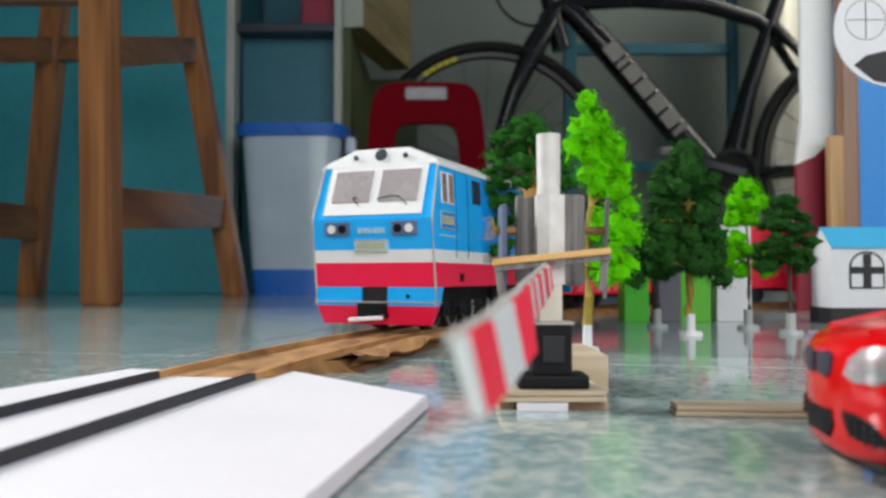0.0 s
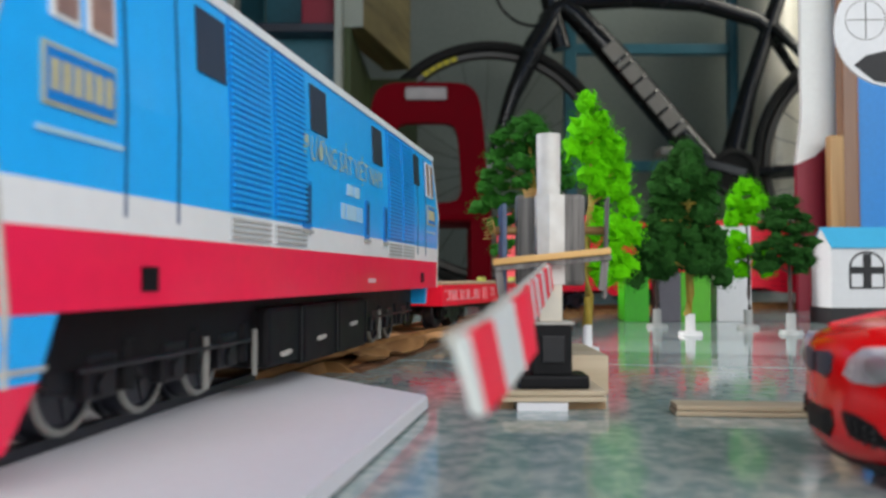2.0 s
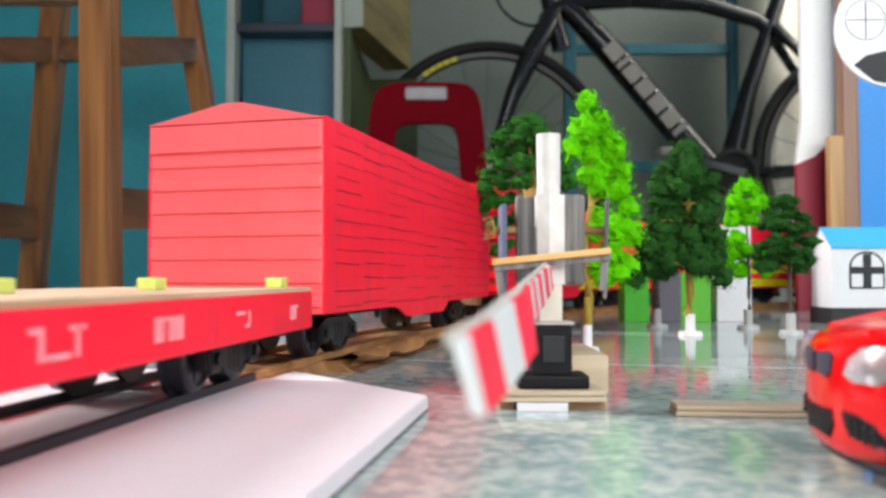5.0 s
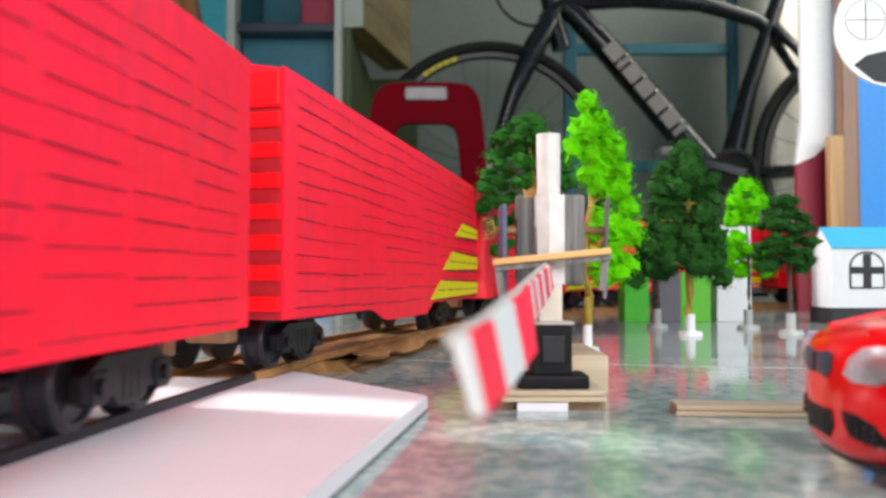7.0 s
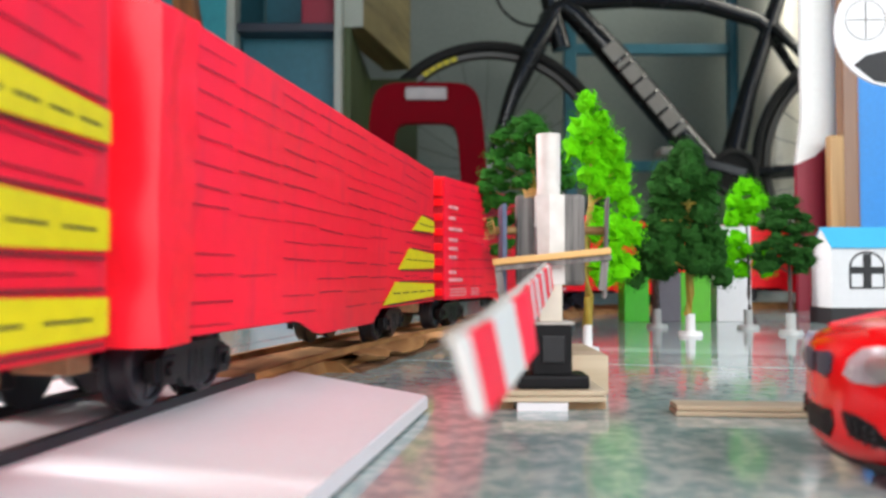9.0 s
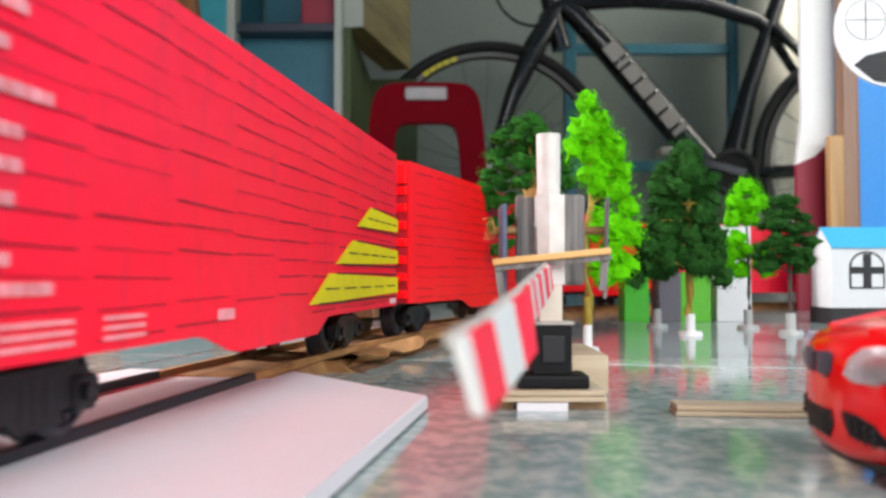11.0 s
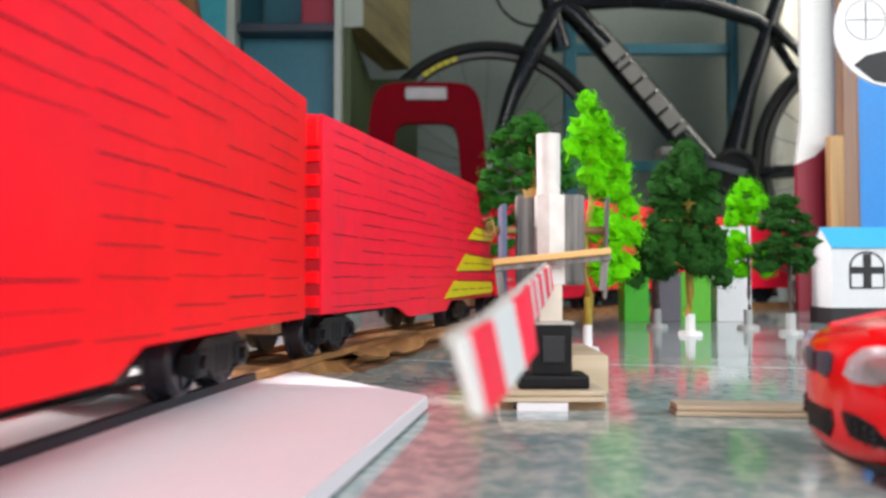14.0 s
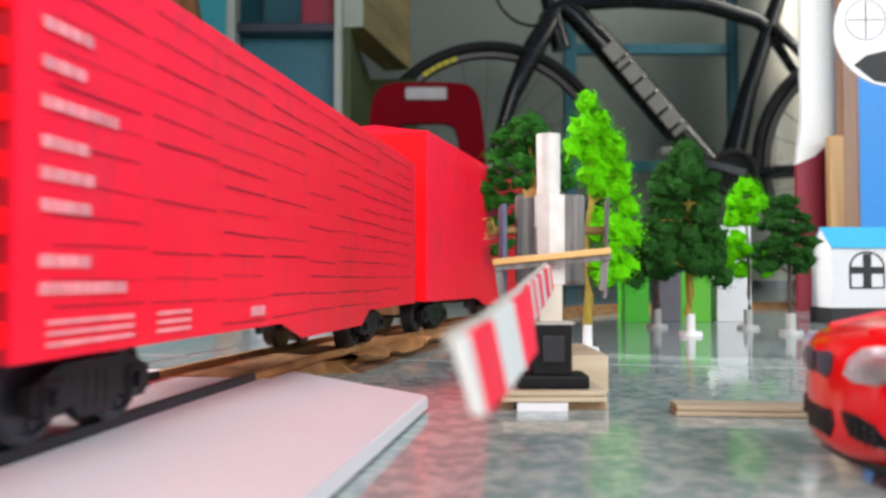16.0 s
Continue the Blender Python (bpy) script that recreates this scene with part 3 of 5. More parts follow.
def back_corner():
    f = thing("metal_frame", "blue painted metal rack frame behind the bicycle", "rack", (0, 2.15, 0))
    for x in (0.335, 0.77):
        part("post", box(x - 0.016, x + 0.016, -0.016, 0.016, 0, 0.78, 0.002), BLUE_METAL, f)
    for z in (0.63, 0.32, 0.05):
        part("bar", box(0.33, 0.775, -0.012, 0.012, z - 0.014, z + 0.014, 0.002), BLUE_METAL, f)
    d = thing("steel_drum", "tall shiny stainless steel drum in the corner", "drum", (0.852, 2.12, 0))
    part("body", rod(bmesh.new(), (0, 0, 0.02), (0, 0, 0.9), 0.079, 0.079, 40), STEEL, d, "", True)
    part("base_ring", rod(bmesh.new(), (0, 0, 0), (0, 0, 0.02), 0.081, 0.081, 40), ALLOY, d, "", True)
    p = thing("painted_panel", "panel painted white above and burgundy below", "panel", (0, 0.715, 0))
    bm = bmesh.new()
    prism(bm, [(0.310, 0), (0.3415, 0), (0.3415, 0.149), (0.327, 0.136), (0.310, 0.1285)], "y", 0.0, 0.006)
    part("lower_panel", bm, BURGUNDY, p, "burgundy lower half")
    bm = bmesh.new()
    prism(bm, [(0.310, 0.1285), (0.327, 0.136), (0.3415, 0.149), (0.352, 0.158), (0.352, 0.7), (0.3155, 0.7), (0.3155, 0.17)], "y", 0.001, 0.006)
    part("upper_panel", bm, OFFWHITE, p, "white upper half")
    w = thing("wooden_post", "pale orange wooden post beside the blue door", "post", (0, 0.702, 0))
    part("post", box(0.3276, 0.3398, -0.012, -0.002, 0, 0.15, 0.002), ORANGE_WOOD, w)
    part("upper_post", box(0.3401, 0.3538, -0.01, 0.004, 0.0, 0.7, 0.002), STOOL_WOOD, w, "darker brown tall piece")
    d = thing("blue_door", "bright blue painted door leaf standing open", "door", (0, 0.702, 0))
    part("leaf", box(0.3575, 0.92, 0.0, 0.03, 0.0, 1.9, 0.003), BLUE_DOOR, d)
    s = thing("round_badge", "white round card with a black ring and bars", "sign", (0, 0.45, 0.0075))
    part("card", disc(bmesh.new(), (0.331, 0, 0.212), "y", 0.042, 0.002, 40), PAPER, s)
    part("ring", ring(bmesh.new(), (0.312, -0.001, 0.2195), 0.0148, 0.0003, "y", 40, 4), PENCIL_GREY, s)
    bm = box(0.3118, 0.3123, -0.0016, -0.0012, 0.206, 0.233)
    boxm(bm, 0.299, 0.325, -0.0016, -0.0012, 0.2193, 0.2198)
    part("cross", bm, PENCIL_GREY, s)
    bm = bmesh.new()
    prism(bm, [(0.303, 0.186), (0.318, 0.174), (0.337, 0.171), (0.35, 0.18), (0.345, 0.199), (0.325, 0.196), (0.312, 0.193)], "y", -0.0018, -0.0011)
    part("dark_patch", bm, INK, s)
    part("stem", box(0.338, 0.343, 0.0015, 0.0045, -0.01, 0.2), ORANGE_WOOD, s)
    for ob in s.children:
        ob.data.transform(Matrix.Scale(0.75, 4))


def strip(bm, l0, l1, offs, step=0.01, wob=0.0):
    """A band along the track; offs: pairs of offset and height round its section."""
    n = max(2, round((l1 - l0) / step))
    rows = []
    for i in range(n + 1):
        l = l0 + (l1 - l0) * i / n
        rows.append([bm.verts.new(beside(l, o + wob * noise.noise(Vector((l * 60, k * 7.0, 0))), z + abs(wob) * 0.35 * (1 if z > 0.002 else 0) * noise.noise(Vector((l * 45, k * 3.0, 5))))) for k, (o, z) in enumerate(offs)])
    k = len(offs)
    for a, b in zip(rows, rows[1:]):
        for j in range(k):
            bm.faces.new((a[j], a[(j + 1) % k], b[(j + 1) % k], b[j]))
    bm.faces.new(rows[0][::-1])
    bm.faces.new(rows[-1])
    return bm


GAUGE = 0.0132


def track():
    t = thing("model_track", "model railway track on a torn brown cardboard bed", "track")
    part("bed_end", strip(bmesh.new(), 0.004, 0.048, [(-0.0205, 0), (-0.0195, 0.0037), (0.0165, 0.0034), (0.0175, 0)], 0.006, 0.0008), CARDBOARD, t, "cut end of the cardboard bed")
    part("bed", strip(bmesh.new(), 0.048, 3.05, [(-0.021, 0), (-0.02, 0.0034), (0.021, 0.0034), (0.026, 0)], 0.008, 0.001), CARDBOARD, t)
    torn = bmesh.new()
    n = 90
    rows = []
    for i in range(n + 1):
        l = 0.05 + 0.34 * i / n
        o = 0.03 + 0.009 * noise.noise(Vector((l * 32, 0, 0))) + 0.004 * noise.noise(Vector((l * 110, 4, 0)))
        h = 0.0047 + 0.0042 * noise.noise(Vector((l * 48, 9, 0))) + 0.0022 * noise.noise(Vector((l * 160, 2, 0)))
        h = max(0.0012, h)
        rows.append([torn.verts.new(beside(l, a, z)) for a, z in ((0.0165, 0.0037), (0.0205, 0.0048), (o - 0.003, h), (o, h * 0.85), (o - 0.001, h * 0.85 - 0.0009), (0.021, 0.0008))])
    for a, b in zip(rows, rows[1:]):
        for j in range(5):
            torn.faces.new((a[j], a[j + 1], b[j + 1], b[j]))
    part("torn_edge", torn, CARDBOARD, t, "torn wavy cardboard edge", True)
    under = bmesh.new()
    strip(under, 0.05, 0.39, [(0.021, 0.0), (0.021, 0.0016), (0.027, 0.0012), (0.029, 0)], 0.008, 0.002)
    part("layer", under, CARD_DARK, t, "dark lower cardboard layer")
    for s in (-1, 1):
        part("rail", strip(bmesh.new(), 0.0, 3.05, [(s * GAUGE - 0.0012, 0.0032), (s * GAUGE - 0.0009, 0.0052), (s * GAUGE + 0.0009, 0.0052), (s * GAUGE + 0.0012, 0.0032)], 0.01), CARDBOARD, t, "brown cardboard rail")
        part("black_rail", strip(bmesh.new(), -2.55, -0.0005, [(s * GAUGE - 0.0011, 0.0032), (s * GAUGE - 0.0009, 0.0053), (s * GAUGE + 0.0009, 0.0053), (s * GAUGE + 0.0011, 0.0032)], 0.02), RAIL_BLACK, t, "black painted rail")
    part("near_bed", strip(bmesh.new(), -2.55, -0.17, [(-0.019, 0), (-0.018, 0.0032), (0.018, 0.0032), (0.019, 0)], 0.02), CARDBOARD, t)
    b = thing("crossing_board", "white foam board level crossing between the rails", "board")
    bm = bmesh.new()
    prism(bm, [(-0.0905, 0.2385), (-0.106, 0.19), (-0.13, 0.09), (-0.14, 0.02), (-0.06, 0.03), (-0.0205, 0.075), (-0.0162, 0.103), (-0.0034, 0.1848), (-0.0428, 0.2335), (-0.052, 0.231)], "z", 0.0006, 0.0034)
    bmesh.ops.bevel(bm, geom=[e for e in bm.edges if e.verts[0].co.z > 0.003 and e.verts[1].co.z > 0.003], offset=0.0004, segments=2, affect="EDGES")
    part("sheet", bm, BOARD_WHITE, b)
    return t


# ---- the train ----
def wheelset(parent, y, r=0.0079, pale=False):
    """One axle with two flanged wheels, turning about its middle."""
    if "mesh" not in WHEELS:
        bm = bmesh.new()
        for s in (-1, 1):
            rod(bm, (s * 0.0105, 0, 0), (s * 0.0118, 0, 0), 0.0087, 0.0087, 28)
            rod(bm, (s * 0.0118, 0, 0), (s * 0.0152, 0, 0), 0.0079, 0.0077, 28)
        ring(bm, (0.0153, 0, 0), 0.0066, 0.0007, "x", 28, 6)
        ring(bm, (-0.0153, 0, 0), 0.0066, 0.0007, "x", 28, 6)
        rod(bm, (-0.0158, 0, 0), (0.0158, 0, 0), 0.0016, 0.0016, 10)
        for k in range(4):
            for s in (-1, 1):
                boxm(bm, s * 0.0153 - 0.0002, s * 0.0153 + 0.0002, -0.0006, 0.0006, 0.0018, 0.0056, 0, pose(0, 0, 0, 45 + 90 * k, 0, 0))
        ob = part("wheelset", bm, WHEEL_GREY, parent, "", True)
        WHEELS["mesh"] = ob.data
    else:
        ob = new("wheelset", WHEELS["mesh"])
        ob.parent = parent
    ob.location = (0, y, 0.0053 + r)
    if pale:
        bm = bmesh.new()
        ring(bm, (0.0156, 0, 0), 0.0069, 0.0007, "x", 32, 6)
        part("tread", bm, RIM_PALE, ob, "pale worn wheel tread")
    AXLES.append((ob, r))
    return ob


WHEELS, AXLES, CARS = {}, [], []


def bogie(parent, y, base=0.0225):
    """Sideframes with axle boxes and springs over two axles."""
    for yy in (y - base / 2, y + base / 2):
        wheelset(parent, yy)
    if "bogie" not in WHEELS:
        bm = bmesh.new()
        for s in (-1, 1):
            prism(bm, [(-0.0155, 0.0145), (-0.0155, 0.0105), (-0.006, 0.0105), (-0.004, 0.0085), (0.004, 0.0085), (0.006, 0.0105), (0.0155, 0.0105), (0.0155, 0.0145), (0.009, 0.0172), (-0.009, 0.0172)], "x", s * 0.0168, s * 0.0192)
            for c in (-1, 1):
                boxm(bm, s * 0.0185 - 0.0013, s * 0.0185 + 0.0013, c * base / 2 - 0.0026, c * base / 2 + 0.0026, 0.0096, 0.0152, 0.0005)
                disc(bm, (s * 0.0201, c * base / 2, 0.0126), "x", 0.0014, 0.0012, 10)
            for k in (-1, 0, 1):
                rod(bm, (s * 0.0182, k * 0.0026, 0.0095), (s * 0.0182, k * 0.0026, 0.0155), 0.0012, None, 8)
        boxm(bm, -0.0168, 0.0168, -0.004, 0.004, 0.011, 0.0165)
        boxm(bm, -0.01, 0.01, -0.009, 0.009, 0.0165, 0.0195)
        ob = part("bogie", bm, BOGIE, parent)
        WHEELS["bogie"] = ob.data
    else:
        ob = new("bogie", WHEELS["bogie"])
        ob.parent = parent
    ob.location = (0, y, 0)
    return ob


def boxcar(label, material, length=0.225, groove=True, stripes=False, text=False, placard=False, face=None, tall=0.0, plain=False, longer=0.0, rise=0.0, crumpled=False, skirt=(0.29, 0.62), seed=0):
    rnd = random.Random(seed)
    c = thing("boxcar", label, "train wagon", group="wagons of the train")
    h, w, z0, z1, peak = length / 2, 0.028, 0.0195, 0.0755 + tall, 0.0792 + tall * 0.85
    bm = bmesh.new()
    prism(bm, [(-w, z0), (w, z0), (w, z1 - 0.001), (w - 0.001, z1), (0.004, peak), (-0.004, peak), (-w + 0.001, z1), (-w, z1 - 0.001)], "y", -h + 0.0012, h - 0.0012)
    part("body", bm, material, c)
    # hand-cut side sheets, not quite flat
    for s in (-1, 1):
        bm = bmesh.new()
        n = 50
        cols = []
        for i in range(n + 1):
            y = -h + length * i / n
            u = (y + h) / length
            low = z0 - 0.0042 * max(0.0, min(1.0, (u - skirt[0]) / 0.06, (skirt[1] - u) / 0.04))
            b0 = 0.0002 * noise.noise(Vector((y * 30, seed * 3.1, s)))
            cols.append([bm.verts.new((s * (w + 0.0002 + max(0, b0 + (0.0002 * noise.noise(Vector((y * 40, z * 40, seed + 7.0)))) + 0.0002)), y, z)) for z in [low + (z1 - low) * k / 8 for k in range(9)]])
        for a, b in zip(cols, cols[1:]):
            for k in range(8):
                bm.faces.new((a[k], a[k + 1], b[k + 1], b[k]))
        geo = bmesh.ops.extrude_face_region(bm, geom=bm.faces[:])
        for v in geo["geom"]:
            if isinstance(v, bmesh.types.BMVert):
                v.co.x -= s * 0.0008
        part("side_panel", bm, material, c)
    # end walls with ribs
    for s in (-1, 1):
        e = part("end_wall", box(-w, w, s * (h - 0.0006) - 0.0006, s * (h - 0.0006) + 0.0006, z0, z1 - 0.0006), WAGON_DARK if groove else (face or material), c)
        if face is WAGON_PALE:
            bm = bmesh.new()
            prism(bm, [(-w, z1 - 0.0006), (w, z1 - 0.0006), (0.003, peak + 0.0012), (-0.003, peak + 0.0012)], "y", s * h - 0.0012, s * h + 0.0012)
            part("gable", bm, face, e, "faded peaked gable board")
        bare = plain or (crumpled and s < 0)
        # on pinkish cars the rib red is deepened, putting in the gap's shade
        for k in range(0 if bare else 7):
            z = z0 + 0.0018 + k * 0.0068
            part("rib", box(-w + 0.0005, w - 0.0005, s * h - 0.0008, s * h + 0.0008, z, z + 0.0034, 0.0004), face or WAGON_BRIGHT, e)
        if not bare:
            part("rib", box(-w + 0.0005, w - 0.0005, s * h - 0.0012, s * h + 0.0012, z0 + 0.047, z1 - 0.001, 0.0004), face or WAGON_BRIGHT, e)
    # pen dashes of the plank pattern, drawn by hand
    for s in (1,):
        bm = bmesh.new()
        x = s * (w + 0.00072)
        for col in range(9):
            ya = -h + 0.006 + col * (length - 0.012) / 9
            for row in range(13):
                z = z0 + 0.002 + row * 0.0042 + rnd.uniform(-0.0004, 0.0004)
                if rnd.random() < 0.12:
                    continue
                a, b = ya + rnd.uniform(0.0004, 0.002), ya + (length - 0.012) / 9 - rnd.uniform(0.0005, 0.0032)
                t = rnd.uniform(0.00006, 0.00015)
                tilt = rnd.uniform(-0.0004, 0.0004)
                q = [bm.verts.new((x, a, z - t)), bm.verts.new((x, b, z - t + tilt)), bm.verts.new((x, b, z + t * 0.6 + tilt)), bm.verts.new((x, a, z + t))]
                bm.faces.new(q)
        if not plain:
            tagged(part("plank_pattern", bm, PEN, c, "thin dark hand-drawn plank lines"), kind="stuff")
        if stripes:
            for zb, zt, ln in (((0.023, 0.0297, 0.095), (0.0335, 0.0395, 0.072), (0.0452, 0.051, 0.05)) if placard else ((0.0205, 0.027, 0.085), (0.0325, 0.0395, 0.064), (0.0478, 0.0535, 0.042))):
                ln += longer
                bm = bmesh.new()
                prism(bm, [(h - ln, zb), (h - 0.0006, zb + 0.0012), (h - 0.0006, zt), (h - ln + 0.017, zt + 0.0012)], "x", x + 0.0001, x + 0.0003)
                part("yellow_stripe", bm, YELLOW, c, "yellow painted slanted stripe")
                bm = bmesh.new()
                for zz, of in ((zt + 0.0012, 0.017), ((zt + zb) / 2 + 0.0004, 0.012), (zb, 0.0)):
                    p, q = h - ln + of, h - 0.002
                    m = 5 if zb < zz < zt else 1
                    for k in range(m):
                        ya, yb = p + (q - p) * (k + 0.08) / m, p + (q - p) * (k + (0.8 if m > 1 else 1)) / m
                        boxm(bm, x + 0.0003, x + 0.00042, ya, yb, zz - 0.00022, zz + 0.00022)
                part("stripe_outline", bm, INK, c, "black pen outline")
        if text:
            bm = bmesh.new()
            for z, l in ((0.062, 0.009), (0.057, 0.008), (0.052, 0.016), (0.047, 0.01), (0.043, 0.01), (0.039, 0.009), (0.032, 0.009), (0.0285, 0.017)):
                k = 0.0
                while k < l:
                    ww = rnd.uniform(0.0012, 0.0028)
                    boxm(bm, x, x + 0.0002, -h + 0.0045 + k, -h + 0.0045 + k + ww, z - 0.0008, z + 0.0008)
                    k += ww + 0.0006
            for y0, y1 in ((0.006, 0.026), (0.033, 0.044)):
                for z in (0.0214, 0.0228, 0.0242):
                    boxm(bm, x, x + 0.0002, -h + y0, -h + y1, z - 0.0003, z + 0.0003)
            boxm(bm, x, x + 0.0002, -h + 0.07, -h + 0.077, 0.022, 0.024)
            tagged(part("lettering", bm, PINK_PRINT, c, "small white lettering bars"), kind="stuff")
        if placard:
            part("label", box(x, x + 0.0002, h - 0.012, h - 0.003, 0.0205, 0.0222), WHITE_PRINT, c, "small white label")
    if crumpled:
        # glossy tape wrapped in creases round the front corner
        bm = bmesh.new()
        n, m, grid = 26, 26, []
        for i in range(n + 1):
            d = -0.03 + 0.042 * i / n
            row = []
            for k in range(m + 1):
                z = z0 - 0.001 + (z1 - z0 + 0.0005) * k / m
                r = abs(noise.noise(Vector((d * 55 + z * 35, z * 50, 3.7)))) * 0.0026 + abs(noise.noise(Vector((d * 130, z * 90 - d * 60, 8.1)))) * 0.0009
                edge = 0.0016 * noise.noise(Vector((z * 160, i // n * 5.0, 2.0)))
                if d < 0:
                    row.append(bm.verts.new((w + d, -h - 0.0009 - r * min(1, -d / 0.004), z)))
                else:
                    row.append(bm.verts.new((w + 0.0008 + r * min(1, d / 0.004 + 0.3), -h - 0.0006 + d + (edge if i == n else 0), z)))
            grid.append(row)
        for i in range(n):
            for k in range(m):
                bm.faces.new((grid[i][k], grid[i + 1][k], grid[i + 1][k + 1], grid[i][k + 1]))
        part("crumpled_tape", bm, TAPE, c, "creased glossy tape round the corner", True)
    # underframe
    part("underframe", box(-0.009, 0.009, -h + 0.002, h - 0.002, 0.0165, z0 + 0.0005), BLACK, c)
    for s in (-1, 1):
        bogie(c, s * (h - 0.032))
        part("coupler", box(-0.002, 0.002, s * (h + 0.0055) - 0.0075, s * (h + 0.0055) + 0.0075, 0.011, 0.0145, 0.0006), BLACK, c)
        part("buffer_beam", box(-0.013, 0.013, s * (h - 0.0035) - 0.003, s * (h - 0.0035) + 0.003, 0.0135, z0, 0.0006), PLY_EDGE, c, "rough card buffer beam")
    # front end cut higher or lower than the tail
    for ob in c.children_recursive:
        for v in ob.data.vertices if rise and ob.type == "MESH" else ():
            v.co.z += rise * max(0.0, (v.co.z - z0) / (z1 - z0)) * (h - v.co.y) / length
    return c


def flatcar():
    length = 0.218
    h, w = length / 2, 0.0275
    c = thing("flatcar", "red flat wagon with a brown deck and lime blocks", "train wagon", group="wagons of the train")
    part("frame", box(-w, w, -h, h, 0.0165, 0.0262, 0.0006), WAGON_RED, c)
    part("deck", box(-w + 0.0005, w - 0.0005, -h + 0.0005, h - 0.0005, 0.0262, 0.0272), DECK, c, "brown paper deck")
    for x, y in ((-0.010, -0.064), (-0.004, -0.062), (0.0, 0.02), (0.006, 0.062), (0.022, 0.096)):
        part("block", box(x - 0.002, x + 0.002, y - 0.0028, y + 0.0028, 0.0272, 0.0298, 0.0004), LIME, c, "lime yellow block")
    rnd = random.Random(5)
    bm = bmesh.new()
    x = w + 0.0001
    for y0, y1, z0, z1 in ((-0.106, -0.06, 0.019, 0.0238), (-0.056, -0.048, 0.0185, 0.0245), (-0.044, -0.036, 0.02, 0.0245), (-0.03, -0.018, 0.0185, 0.0222), (-0.012, 0.0, 0.0195, 0.0238), (0.02, 0.03, 0.0195, 0.0235), (0.055, 0.062, 0.0195, 0.023), (0.09, 0.096, 0.0195, 0.023)):
        k = y0
        while k < y1:
            ww = rnd.uniform(0.0004, 0.0009)
            za, zb = (z0, z1) if rnd.random() < 0.55 else ((z0, z0 + 0.0008) if rnd.random() < 0.5 else (z1 - 0.0008, z1))
            boxm(bm, x - 0.0001, x + 0.0002, k, min(k + ww * (1 if zb - za > 0.001 else 2.2), y1), za, zb)
            k += ww + rnd.uniform(0.0006, 0.0012)
    tagged(part("lettering", bm, PINK_PRINT, c, "white lettering bars"), kind="stuff")
    part("underframe", box(-0.009, 0.009, -h + 0.004, h - 0.004, 0.0135, 0.0166), BLACK, c)
    for s in (-1, 1):
        bogie(c, s * (h - 0.034))
        part("coupler", box(-0.002, 0.002, s * (h + 0.0055) - 0.0075, s * (h + 0.0055) + 0.0075, 0.011, 0.0145, 0.0006), BLACK, c)
    return c


def words(parent, text, length, s, at, material, label):
    """A line of lettering on a side that faces +x or -x, drawn out to a length."""
    data = bpy.data.curves.new("lettering", "FONT")
    data.body, data.size, data.resolution_u = text, 1.0, 2
    ob = new("lettering", data)
    me = bpy.data.meshes.new_from_object(ob.evaluated_get(bpy.context.evaluated_depsgraph_get()))
    bpy.data.objects.remove(ob)
    bpy.data.curves.remove(data)
    co = [v.co for v in me.vertices]
    x0, x1 = min(v.x for v in co), max(v.x for v in co)
    k = length / (x1 - x0)
    for v in me.vertices:
        u, t = (v.co.x - x0) * k, v.co.y * k * 1.12
        v.co = (at[0], at[1] + s * u, at[2] + t)
    me.materials.append(material)
    ob = new("lettering", me)
    ob.parent = parent
    return tagged(ob, label)


